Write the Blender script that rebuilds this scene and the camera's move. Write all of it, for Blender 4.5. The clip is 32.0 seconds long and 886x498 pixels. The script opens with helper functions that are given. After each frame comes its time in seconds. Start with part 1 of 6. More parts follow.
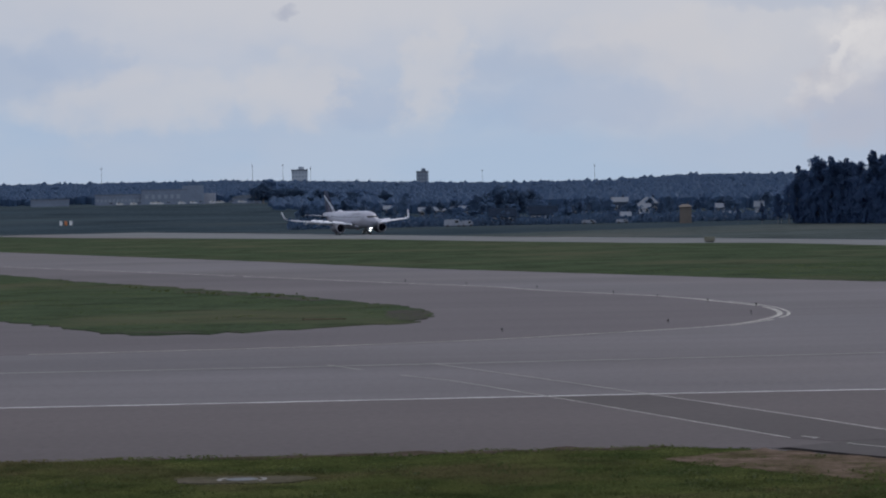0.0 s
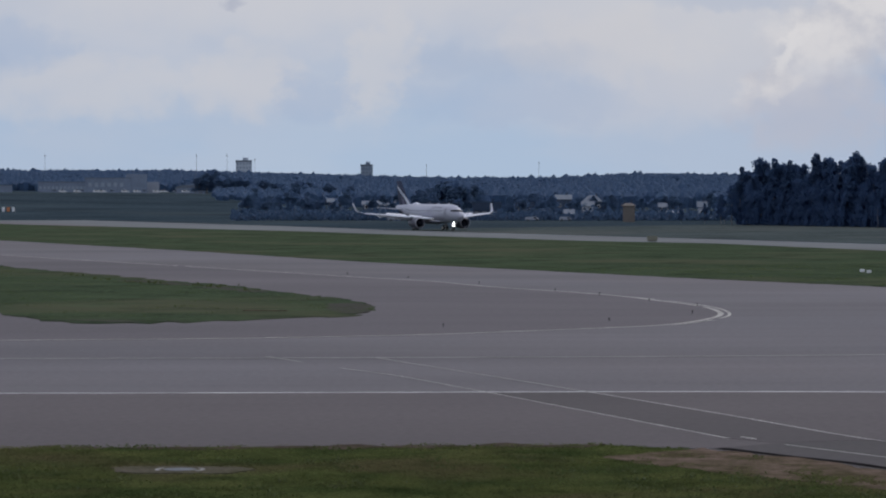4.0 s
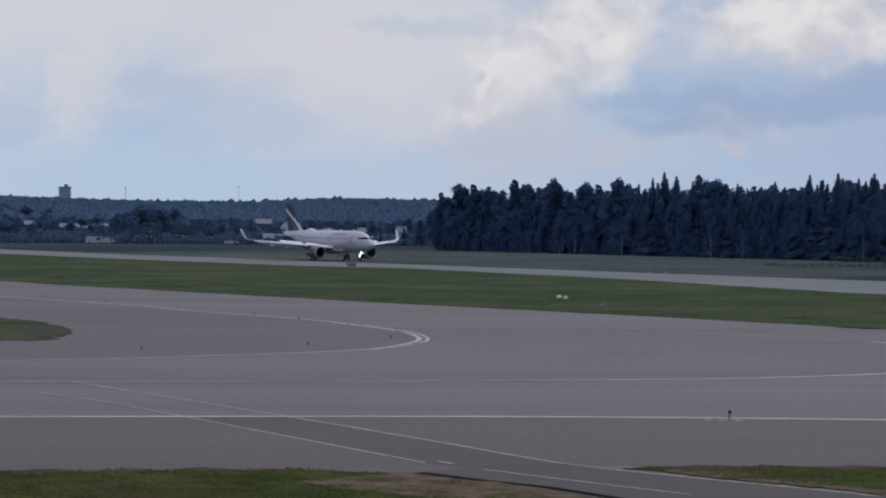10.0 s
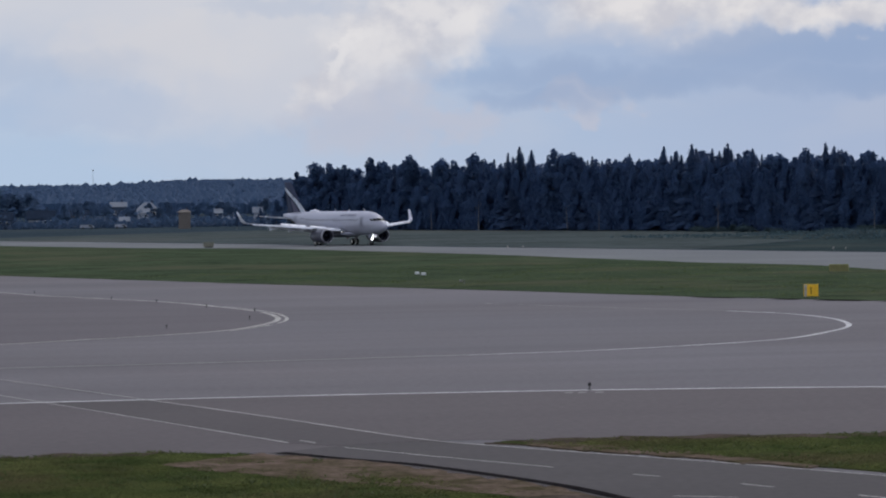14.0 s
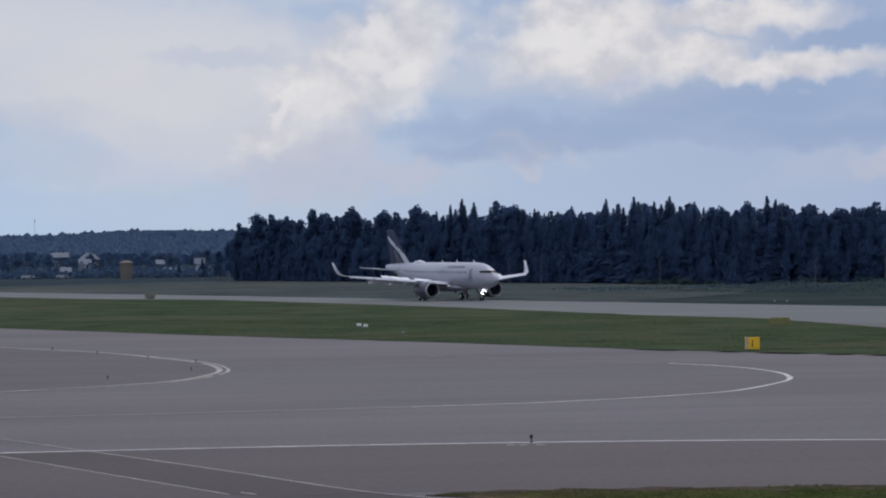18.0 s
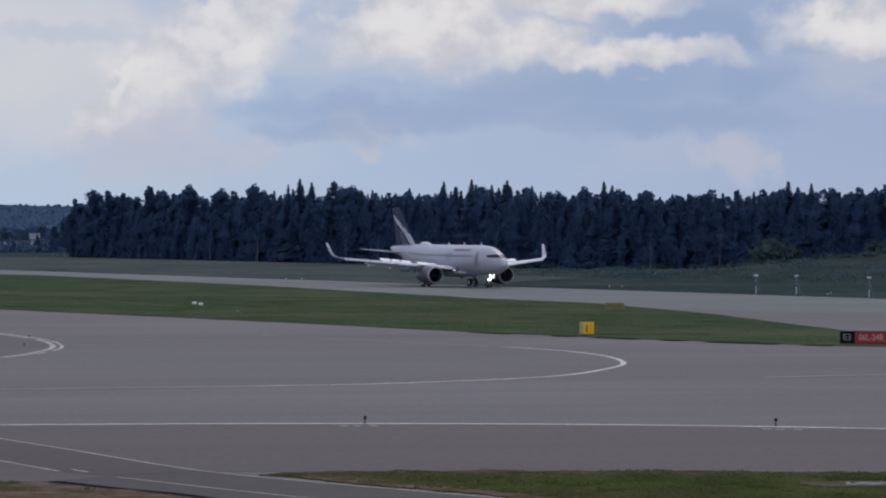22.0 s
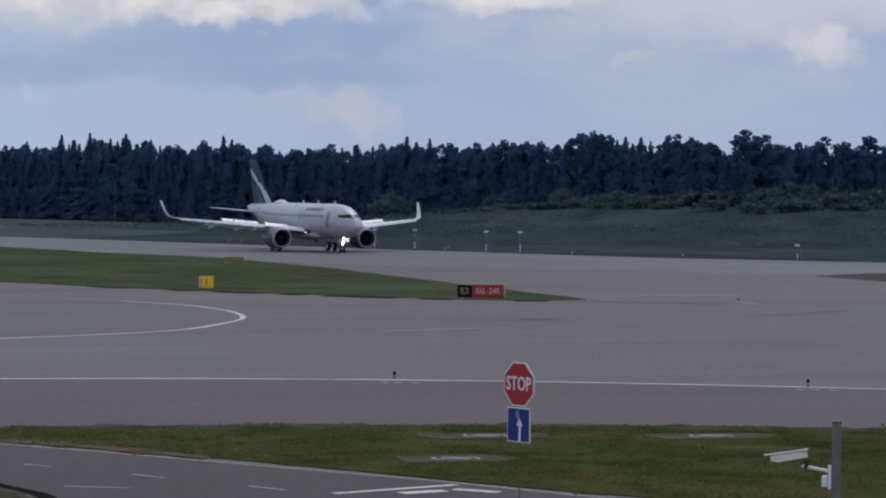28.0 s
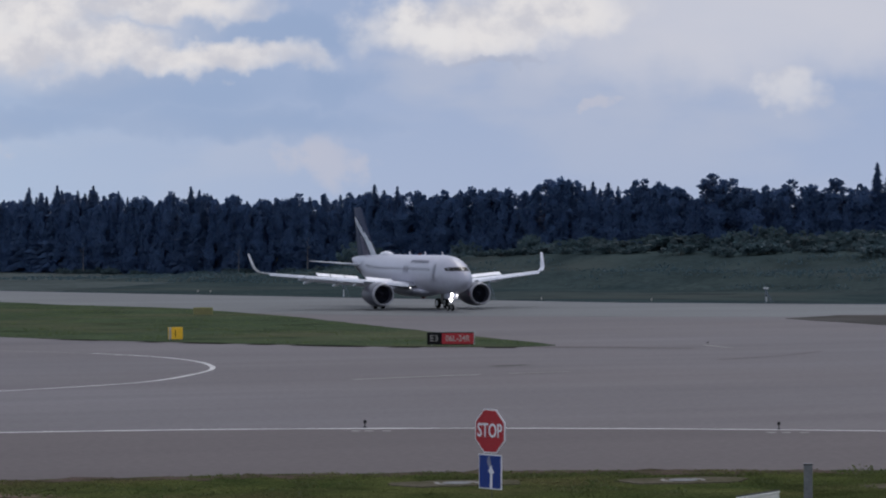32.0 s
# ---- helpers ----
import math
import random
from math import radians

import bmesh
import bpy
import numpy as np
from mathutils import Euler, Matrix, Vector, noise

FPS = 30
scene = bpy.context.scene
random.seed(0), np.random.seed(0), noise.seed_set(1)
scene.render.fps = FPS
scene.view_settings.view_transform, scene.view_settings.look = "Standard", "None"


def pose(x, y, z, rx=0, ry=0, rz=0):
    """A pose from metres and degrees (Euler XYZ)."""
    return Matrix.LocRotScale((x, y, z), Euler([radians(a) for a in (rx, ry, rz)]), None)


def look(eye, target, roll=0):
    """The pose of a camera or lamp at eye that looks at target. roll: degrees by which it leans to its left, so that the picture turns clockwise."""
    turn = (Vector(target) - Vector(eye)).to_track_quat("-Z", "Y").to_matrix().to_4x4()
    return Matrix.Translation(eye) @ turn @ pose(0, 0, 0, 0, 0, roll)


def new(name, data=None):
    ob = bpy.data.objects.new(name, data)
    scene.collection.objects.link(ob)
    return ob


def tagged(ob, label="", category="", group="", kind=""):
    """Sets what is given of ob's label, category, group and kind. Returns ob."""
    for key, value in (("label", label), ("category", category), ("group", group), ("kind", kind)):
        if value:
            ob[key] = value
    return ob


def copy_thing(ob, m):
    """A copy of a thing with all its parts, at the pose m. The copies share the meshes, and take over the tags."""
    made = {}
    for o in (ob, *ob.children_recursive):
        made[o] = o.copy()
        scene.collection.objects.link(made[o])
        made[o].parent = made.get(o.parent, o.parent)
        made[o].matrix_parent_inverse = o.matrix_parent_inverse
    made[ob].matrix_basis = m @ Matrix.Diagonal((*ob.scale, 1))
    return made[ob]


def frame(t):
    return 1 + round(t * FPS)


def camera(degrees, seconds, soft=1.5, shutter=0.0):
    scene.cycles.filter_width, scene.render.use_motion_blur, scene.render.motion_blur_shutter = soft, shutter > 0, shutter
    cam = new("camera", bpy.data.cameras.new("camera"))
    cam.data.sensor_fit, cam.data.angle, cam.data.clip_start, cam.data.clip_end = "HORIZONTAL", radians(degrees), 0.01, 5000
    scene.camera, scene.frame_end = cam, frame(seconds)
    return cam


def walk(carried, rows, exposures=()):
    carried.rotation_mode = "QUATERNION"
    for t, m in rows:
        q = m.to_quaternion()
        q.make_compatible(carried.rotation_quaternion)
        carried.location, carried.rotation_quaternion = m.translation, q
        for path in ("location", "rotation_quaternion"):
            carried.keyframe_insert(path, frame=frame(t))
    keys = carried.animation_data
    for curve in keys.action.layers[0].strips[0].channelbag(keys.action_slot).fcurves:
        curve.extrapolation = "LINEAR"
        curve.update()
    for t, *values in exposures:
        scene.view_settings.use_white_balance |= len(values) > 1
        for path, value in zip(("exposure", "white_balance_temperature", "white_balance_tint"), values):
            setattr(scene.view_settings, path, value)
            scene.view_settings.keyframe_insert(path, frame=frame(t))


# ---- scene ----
from mathutils.geometry import delaunay_2d_cdt

cam = camera(17.147, 32.0, soft=2.1)
EYE = (0.0, 0.0, 8.38)
PATH = [
    (0, 89.057, 1.197, -0.017),
    (0.5, 89.189, 0.844, -0.650),
    (1, 89.109, 0.686, -0.711),
    (1.5, 88.927, 0.612, -1.125),
    (2, 88.913, 0.378, -1.145),
    (2.5, 88.894, 0.490, -1.306),
    (4.5, 88.948, -0.264, -1.250),
    (5, 88.747, -0.198, -1.745),
    (5.5, 88.556, -0.265, -1.611),
    (6, 88.796, -0.224, -1.566),
    (6.5, 88.987, -0.402, -1.768),
    (7, 88.757, -0.317, -2.712),
    (7.5, 87.861, -0.772, -3.866),
    (8, 88.062, -0.819, -5.247),
    (8.5, 88.537, -0.781, -5.547),
    (9, 88.852, -0.164, -6.254),
    (9.5, 88.398, -0.365, -6.520),
    (10, 89.438, -0.473, -6.961),
    (10.5, 89.039, -0.127, -7.350),
    (11, 89.374, -0.357, -7.357),
    (11.5, 89.077, -0.259, -7.279),
    (12, 88.967, -0.196, -7.507),
    (12.5, 88.784, 0.039, -8.267),
    (13, 88.623, 0.329, -9.463),
    (13.5, 88.405, 0.335, -10.032),
    (14, 88.994, 0.804, -9.762),
    (14.5, 88.783, 0.971, -10.365),
    (16.5, 89.397, 0.731, -10.757),
    (17, 89.870, 0.831, -10.625),
    (17.5, 90.211, 0.606, -10.858),
    (18, 89.991, 0.594, -10.887),
    (18.5, 89.785, 0.783, -11.248),
    (19, 89.971, 1.016, -10.782),
    (19.5, 89.981, 0.627, -11.646),
    (20, 89.662, 0.496, -12.094),
    (20.5, 89.906, 0.497, -12.639),
    (21, 89.486, 0.207, -12.988),
    (21.5, 89.695, -0.056, -13.455),
    (22, 89.619, -0.440, -14.061),
    (22.5, 89.449, -0.069, -15.265),
    (23, 89.533, 0.096, -15.532),
    (23.5, 89.330, 0.056, -16.290),
    (24, 89.184, 0.225, -16.943),
    (24.5, 89.070, 0.078, -17.640),
    (26.5, 89.343, 0.071, -19.325),
    (27, 89.232, -0.130, -20.356),
    (27.5, 88.958, -0.422, -20.784),
    (28, 88.792, -0.620, -21.468),
    (28.5, 88.885, -0.207, -21.899),
    (29, 88.887, -0.192, -22.134),
    (29.5, 89.026, -0.133, -22.204),
    (30, 89.173, 0.086, -21.823),
    (30.5, 89.302, 0.183, -22.009),
    (31, 89.486, 0.089, -22.013),
    (31.5, 89.574, 0.240, -21.539),
    (32, 89.722, 0.168, -22.088),
]
walk(cam, [(t, pose(*EYE, rx, ry, rz)) for t, rx, ry, rz in PATH], exposures=[(0.0, -0.15, 6290.0, 10.0), (4.0, -0.13, 6290.0, 10.0), (8.0, -0.05, 6290.0, 10.0), (12.0, 0.0, 6290.0, 10.0), (19.0, 0.0, 6290.0, 10.0), (24.0, -0.05, 6290.0, 10.0), (32.0, 0.0, 6290.0, 10.0)])

# ---- light ----
SUN_ELEVATION, SUN_AZIMUTH = radians(52), radians(38)
world = bpy.data.worlds.new("sky_light")
scene.world = world
world.use_nodes = True
wn = world.node_tree.nodes
sky = wn.new("ShaderNodeTexSky")
sky.sky_type, sky.sun_disc = "NISHITA", False
sky.sun_elevation, sky.sun_rotation = SUN_ELEVATION, SUN_AZIMUTH
sky.air_density, sky.dust_density, sky.ozone_density = 1.0, 1.5, 2.0
wn["Background"].inputs["Strength"].default_value = 0.165
cloud = wn.new("ShaderNodeMix")
cloud.data_type = "RGBA"
cloud.inputs[0].default_value = 0.55
cloud.inputs[7].default_value = (5.3, 5.1, 5.1, 1)
world.node_tree.links.new(sky.outputs[0], cloud.inputs[6])
world.node_tree.links.new(cloud.outputs[2], wn["Background"].inputs["Color"])
sun = new("sun", bpy.data.lights.new("sun", "SUN"))
sun.data.energy, sun.data.angle, sun.data.color = 0.6, radians(25), (1.0, 0.95, 0.9)
toward_sun = Vector((math.sin(SUN_AZIMUTH) * math.cos(SUN_ELEVATION), math.cos(SUN_AZIMUTH) * math.cos(SUN_ELEVATION), math.sin(SUN_ELEVATION)))
sun.matrix_world = look(toward_sun * 500, (0, 0, 0))


# ---- materials ----
def material(name, colour, rough=0.7, metal=0.0, spread=0.25, scale=1.0, fine=12.0, bump=0.0, second=None, stain=0.0, gloss=0.3):
    """A surface with variation at two scales: scale and fine are in features a metre."""
    m = bpy.data.materials.new(name)
    m.use_nodes = True
    n, link = m.node_tree.nodes, m.node_tree.links.new
    bsdf = n["Principled BSDF"]
    bsdf.inputs["Roughness"].default_value, bsdf.inputs["Metallic"].default_value = rough, metal
    bsdf.inputs["Specular IOR Level"].default_value = gloss
    co = n.new("ShaderNodeTexCoord")
    big, small = n.new("ShaderNodeTexNoise"), n.new("ShaderNodeTexNoise")
    big.inputs["Scale"].default_value, small.inputs["Scale"].default_value = scale, fine
    big.inputs["Detail"].default_value, small.inputs["Detail"].default_value = 4, 3
    link(co.outputs["Object"], big.inputs["Vector"])
    link(co.outputs["Object"], small.inputs["Vector"])
    mix = n.new("ShaderNodeMix")
    mix.data_type = "RGBA"
    other = second or tuple(c * (1 - spread) for c in colour)
    mix.inputs[6].default_value, mix.inputs[7].default_value = (*colour, 1), (*other, 1)
    ramp = n.new("ShaderNodeMapRange")
    ramp.inputs[1].default_value, ramp.inputs[2].default_value = 0.35, 0.65
    link(big.outputs[0], ramp.inputs[0])
    link(ramp.outputs[0], mix.inputs[0])
    grain = n.new("ShaderNodeMapRange")
    grain.inputs[1].default_value, grain.inputs[2].default_value = 0.25, 0.75
    grain.inputs[3].default_value, grain.inputs[4].default_value = 1 - spread, 1 + spread
    link(small.outputs[0], grain.inputs[0])
    times = n.new("ShaderNodeVectorMath")
    times.operation = "SCALE"
    link(mix.outputs[2], times.inputs[0])
    link(grain.outputs[0], times.inputs["Scale"])
    link(times.outputs[0], bsdf.inputs["Base Color"])
    if bump:
        b = n.new("ShaderNodeBump")
        b.inputs["Strength"].default_value, b.inputs["Distance"].default_value = bump, 0.05
        link(small.outputs[0], b.inputs["Height"])
        link(b.outputs[0], bsdf.inputs["Normal"])
    return m


def glowing(name, colour, strength):
    m = bpy.data.materials.new(name)
    m.use_nodes = True
    b = m.node_tree.nodes["Principled BSDF"]
    b.inputs["Base Color"].default_value = (*colour, 1)
    b.inputs["Emission Color"].default_value, b.inputs["Emission Strength"].default_value = (*colour, 1), strength
    return m


def turf(name, a, b, c, patch, fine, blades=False):
    """Grass: patches of two greens at two sizes, with dry or bare spots c."""
    m = material(name, a, 0.9, spread=0.2 if blades else 0.3, scale=patch, fine=fine, second=b, gloss=0.0)
    n, link = m.node_tree.nodes, m.node_tree.links.new
    bsdf = n["Principled BSDF"]
    shade = bsdf.inputs["Base Color"].links[0].from_socket
    co = n.new("ShaderNodeTexCoord")
    for size, detail, lo, hi, amount, tint, off in ((0.35, 6, 0.5, 0.62, 1.0, c, 0.0), (1.7, 5, 0.52, 0.66, 0.6, tuple(x * 0.6 for x in b), 13.0), (0.9, 5, 0.55, 0.68, 0.55, tuple(x * 1.3 for x in a), 29.0)):
        shift, spots = n.new("ShaderNodeVectorMath"), n.new("ShaderNodeTexNoise")
        shift.inputs[1].default_value = (off, off, 0)
        spots.inputs["Scale"].default_value, spots.inputs["Detail"].default_value = patch * size, detail
        link(co.outputs["Object"], shift.inputs[0])
        link(shift.outputs[0], spots.inputs["Vector"])
        r = n.new("ShaderNodeMapRange")
        r.inputs[1].default_value, r.inputs[2].default_value, r.inputs[4].default_value = lo, hi, amount
        link(spots.outputs[0], r.inputs[0])
        mix = n.new("ShaderNodeMix")
        mix.data_type = "RGBA"
        mix.inputs[7].default_value = (*tint, 1)
        link(r.outputs[0], mix.inputs[0])
        link(shade, mix.inputs[6])
        shade = mix.outputs[2]
    link(shade, bsdf.inputs["Base Color"])
    if blades:
        thin, both = n.new("ShaderNodeBsdfTranslucent"), n.new("ShaderNodeAddShader")
        link(shade, thin.inputs["Color"])
        link(bsdf.outputs[0], both.inputs[0])
        link(thin.outputs[0], both.inputs[1])
        link(both.outputs[0], n["Material Output"].inputs[0])
    return m


def paving(name, a, b, streak):
    """Asphalt with long pale and dark bands along x, and grain."""
    m = material(name, a, 0.85, spread=0.16, scale=0.02, fine=3.0, second=b, gloss=0.25)
    n, link = m.node_tree.nodes, m.node_tree.links.new
    bsdf = n["Principled BSDF"]
    base = bsdf.inputs["Base Color"].links[0].from_socket
    co, mp, noi = n.new("ShaderNodeTexCoord"), n.new("ShaderNodeMapping"), n.new("ShaderNodeTexNoise")
    mp.inputs["Scale"].default_value = (0.014, 0.055, 1)
    noi.inputs["Scale"].default_value, noi.inputs["Detail"].default_value = 1.0, 5
    link(co.outputs["Object"], mp.inputs["Vector"])
    link(mp.outputs[0], noi.inputs["Vector"])
    r = n.new("ShaderNodeMapRange")
    r.inputs[1].default_value, r.inputs[2].default_value = 0.3, 0.7
    r.inputs[3].default_value, r.inputs[4].default_value = 1 - streak, 1 + streak
    link(noi.outputs[0], r.inputs[0])
    # narrower worn bands and rubbed spots
    worn, fade = n.new("ShaderNodeTexNoise"), n.new("ShaderNodeMapRange")
    mq = n.new("ShaderNodeMapping")
    mq.inputs["Scale"].default_value, mq.inputs["Location"].default_value = (0.035, 0.3, 1), (3.1, 7.7, 0)
    worn.inputs["Scale"].default_value, worn.inputs["Detail"].default_value, worn.inputs["Roughness"].default_value = 1.0, 3, 0.5
    link(co.outputs["Object"], mq.inputs["Vector"])
    link(mq.outputs[0], worn.inputs["Vector"])
    fade.inputs[1].default_value, fade.inputs[2].default_value = 0.3, 0.7
    fade.inputs[3].default_value, fade.inputs[4].default_value = 1 - streak * 0.4, 1 + streak * 0.4
    link(worn.outputs[0], fade.inputs[0])
    both = n.new("ShaderNodeMath")
    both.operation = "MULTIPLY"
    link(r.outputs[0], both.inputs[0])
    link(fade.outputs[0], both.inputs[1])
    s = n.new("ShaderNodeVectorMath")
    s.operation = "SCALE"
    link(base, s.inputs[0])
    link(both.outputs[0], s.inputs["Scale"])
    link(s.outputs[0], bsdf.inputs["Base Color"])
    return m


ASPHALT = paving("asphalt_apron", (0.126, 0.117, 0.126), (0.117, 0.104, 0.108), 0.16)
SHOULDER = paving("asphalt_shoulder", (0.096, 0.08, 0.081), (0.083, 0.069, 0.071), 0.1)
ISLESHOULDER = paving("asphalt_island_shoulder", (0.108, 0.094, 0.1), (0.094, 0.082, 0.088), 0.12)
ROADBED = paving("asphalt_road", (0.062, 0.053, 0.052), (0.051, 0.044, 0.043), 0.12)
CROSSROAD = paving("asphalt_crossing", (0.071, 0.059, 0.059), (0.062, 0.052, 0.052), 0.12)
RUNWAY = paving("runway_concrete", (0.138, 0.146, 0.15), (0.112, 0.118, 0.123), 0.15)
NEAR_TONES = ((0.066, 0.074, 0.027), (0.037, 0.05, 0.018), (0.07, 0.064, 0.032), 0.3, 9.0)
GRASS = turf("near_grass", *NEAR_TONES)
STRIP = turf("mown_grass", (0.061, 0.081, 0.047), (0.047, 0.065, 0.04), (0.08, 0.086, 0.055), 0.09, 1.5)
# The three distant grasses below carry a bluish haze tint in their colour.
HAZEBANK = turf("hazed_bank_grass", (0.042, 0.058, 0.058), (0.031, 0.046, 0.049), (0.058, 0.068, 0.065), 0.06, 0.9)
HAZEFIELD = turf("hazed_field_grass", (0.044, 0.062, 0.075), (0.037, 0.053, 0.066), (0.055, 0.07, 0.077), 0.012, 0.6)
HAZEVERGE = turf("hazed_verge_grass", (0.077, 0.092, 0.091), (0.061, 0.075, 0.076), (0.092, 0.101, 0.096), 0.035, 0.5)
DARKSOIL = material("dark_earth", (0.052, 0.045, 0.042), 0.95, spread=0.35, scale=0.4, fine=3, bump=0.4, second=(0.045, 0.05, 0.03), gloss=0.05)
DULLTURF = turf("dull_grass", (0.078, 0.075, 0.072), (0.066, 0.064, 0.063), (0.085, 0.078, 0.074), 0.05, 1.0)
SOIL = material("bare_soil", (0.15, 0.111, 0.09), 0.95, spread=0.35, scale=0.7, fine=5, bump=0.6, second=(0.068, 0.058, 0.034), gloss=0.0)
DIRT = material("verge_dirt", (0.088, 0.068, 0.058), 0.95, spread=0.35, scale=0.6, fine=5, bump=0.5, second=(0.05, 0.045, 0.028), gloss=0.0)
FADEDYELLOW = material("faded_yellow", (0.26, 0.25, 0.1), 0.7, spread=0.2, scale=1)
CONCRETE = material("pad_concrete", (0.108, 0.096, 0.076), 0.9, second=(0.078, 0.073, 0.048), spread=0.3, scale=0.8, fine=6, bump=0.3, gloss=0.0)
PAINT = material("worn_white_paint", (0.6, 0.59, 0.58), 0.7, spread=0.3, scale=0.25, fine=4)
ROADPAINT = material("road_paint", (0.42, 0.4, 0.38), 0.8, spread=0.3, scale=0.4, fine=4)
OLIVE = material("olive_board", (0.2, 0.19, 0.085), 0.7, spread=0.2, scale=1)
DULLBOARD = material("dull_board", (0.2, 0.2, 0.16), 0.8, spread=0.2, scale=1)
# Works wall colour with blue distance haze mixed in.
HAZEWALL = material("hazed_works_wall", (0.19, 0.235, 0.32), 0.8, spread=0.12, scale=0.2, fine=1)
OLDPAINT = material("faded_paint", (0.26, 0.25, 0.24), 0.8, spread=0.3, scale=0.2, fine=3)
CREAMPAINT = material("cream_paint", (0.42, 0.4, 0.365), 0.75, spread=0.3, scale=0.2, fine=3)
# Black for the tarred road edge and for the painted grass-edge shadow.
TARSHADE = material("tar_and_shade", (0.022, 0.02, 0.021), 0.95, spread=0.3, gloss=0.0)
WHITE = material("white_paint", (0.64, 0.66, 0.74), 0.35, spread=0.04, scale=0.3, fine=2.0, gloss=0.5)
FUSELAGE = material("pearl_grey_paint", (0.37, 0.378, 0.46), 0.32, spread=0.05, scale=0.25, fine=1.5, gloss=0.5)
NAVY = material("navy_skin", (0.035, 0.04, 0.066), 0.35, spread=0.1, scale=0.5, gloss=0.5)
STEEL = material("bare_metal", (0.62, 0.62, 0.63), 0.3, 0.9, spread=0.08, scale=2)
DARKMETAL = material("dark_metal", (0.05, 0.05, 0.055), 0.45, 0.6, spread=0.2, scale=3)
RUBBER = material("tyre_rubber", (0.016, 0.016, 0.017), 0.85, spread=0.25, scale=4)
GLASS = material("dark_glass", (0.01, 0.012, 0.016), 0.06, spread=0.1, gloss=0.6)
LAMP = glowing("landing_lamp_glow", (1.0, 0.97, 0.95), 8.0)
DIMLAMP = glowing("wing_lamp_glow", (1.0, 0.97, 0.95), 1.6)
SIGNRED = material("sign_red", (0.38, 0.025, 0.035), 0.5, spread=0.12, scale=1.5, fine=14)
SIGNBLUE = material("sign_blue", (0.009, 0.038, 0.215), 0.5, spread=0.12, scale=1.5, fine=14)
SIGNYELLOW = material("sign_yellow", (0.85, 0.5, 0.03), 0.5, spread=0.1, scale=1.5, fine=8)
POSTGREEN = material("post_green", (0.11, 0.115, 0.07), 0.8, spread=0.2, scale=2)
HOUSING = material("housing_cream", (0.74, 0.74, 0.66), 0.5, spread=0.08, scale=3, fine=12)
SIGNBLACK = material("sign_black", (0.009, 0.009, 0.011), 0.7, spread=0.2, gloss=0.1)
SIGNWHITE = material("sign_white", (0.72, 0.73, 0.76), 0.5, spread=0.08, scale=2)
# Far window panes, lightened and blued to stand for haze.
HAZEPANE = material("hazed_pane", (0.27, 0.32, 0.4), 0.4, spread=0.1, gloss=0.3)
GALVANISED = material("galvanised_steel", (0.17, 0.175, 0.18), 0.55, 0.4, spread=0.18, scale=2.5, fine=18)
# Bluish walls, roofs and towers here have distance haze painted in.
HAZEWHITE = material("hazed_house_white", (0.3, 0.33, 0.4), 0.8, spread=0.15, scale=0.3, fine=2)
HAZEGREY = material("hazed_house_grey", (0.065, 0.09, 0.14), 0.9, spread=0.2, scale=0.3, fine=2, gloss=0.0)
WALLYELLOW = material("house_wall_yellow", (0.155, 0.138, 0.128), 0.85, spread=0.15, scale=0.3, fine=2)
HAZEPALE = material("hazed_pale_sheet", (0.14, 0.17, 0.22), 0.6, spread=0.15, scale=0.4, fine=2)
HAZETOWERGREY = material("hazed_tower_grey", (0.17, 0.215, 0.29), 0.85, spread=0.1, scale=0.1, fine=1)
HAZETOWER = material("hazed_tower_wall", (0.42, 0.48, 0.57), 0.8, spread=0.1, scale=0.1, fine=1)
HAZEDARKROOF = material("hazed_dark_sheet", (0.025, 0.037, 0.062), 0.9, spread=0.2, scale=0.4, fine=2, gloss=0.0)
BARK = material("bark", (0.06, 0.05, 0.045), 0.95, spread=0.4, scale=1, fine=6)
BIRCHBARK = material("birch_bark", (0.21, 0.21, 0.22), 0.9, spread=0.4, scale=1.2, fine=5)


def foliage(name, a, b):
    m = material(name, a, 0.7, spread=0.22, scale=0.35, fine=2.5, second=b, gloss=0.1)
    n, link = m.node_tree.nodes, m.node_tree.links.new
    bsdf, info = n["Principled BSDF"], n.new("ShaderNodeObjectInfo")
    base = bsdf.inputs["Base Color"].links[0].from_socket
    r = n.new("ShaderNodeMapRange")
    r.inputs[3].default_value, r.inputs[4].default_value = 0.82, 1.18
    link(info.outputs["Random"], r.inputs[0])
    s = n.new("ShaderNodeVectorMath")
    s.operation = "SCALE"
    link(base, s.inputs[0])
    link(r.outputs[0], s.inputs["Scale"])
    link(s.outputs[0], bsdf.inputs["Base Color"])
    # light that shines through the leaves
    thin, both = n.new("ShaderNodeBsdfTranslucent"), n.new("ShaderNodeAddShader")
    link(s.outputs[0], thin.inputs["Color"])
    link(bsdf.outputs[0], both.inputs[0])
    link(thin.outputs[0], both.inputs[1])
    link(both.outputs[0], n["Material Output"].inputs[0])
    return m


# Distance haze over the forest is put into these bluish leaf colours.
HAZENEEDLE = foliage("hazed_spruce_needles", (0.03, 0.052, 0.103), (0.027, 0.048, 0.097))
HAZELEAF = foliage("hazed_broad_leaves", (0.032, 0.056, 0.11), (0.029, 0.052, 0.104))
# Darker copy of the broad leaves: shade inside the wood, and haze, painted in.
SHADELEAF = foliage("shaded_wood_leaves", (0.021, 0.04, 0.086), (0.025, 0.045, 0.092))
# Bushes and bank weeds take the same painted haze-blue as the bank.
HAZEBUSH = foliage("hazed_bush_leaves", (0.029, 0.047, 0.054), (0.025, 0.041, 0.049))
MOSS = foliage("verge_blades", (0.043, 0.063, 0.017), (0.04, 0.052, 0.018))
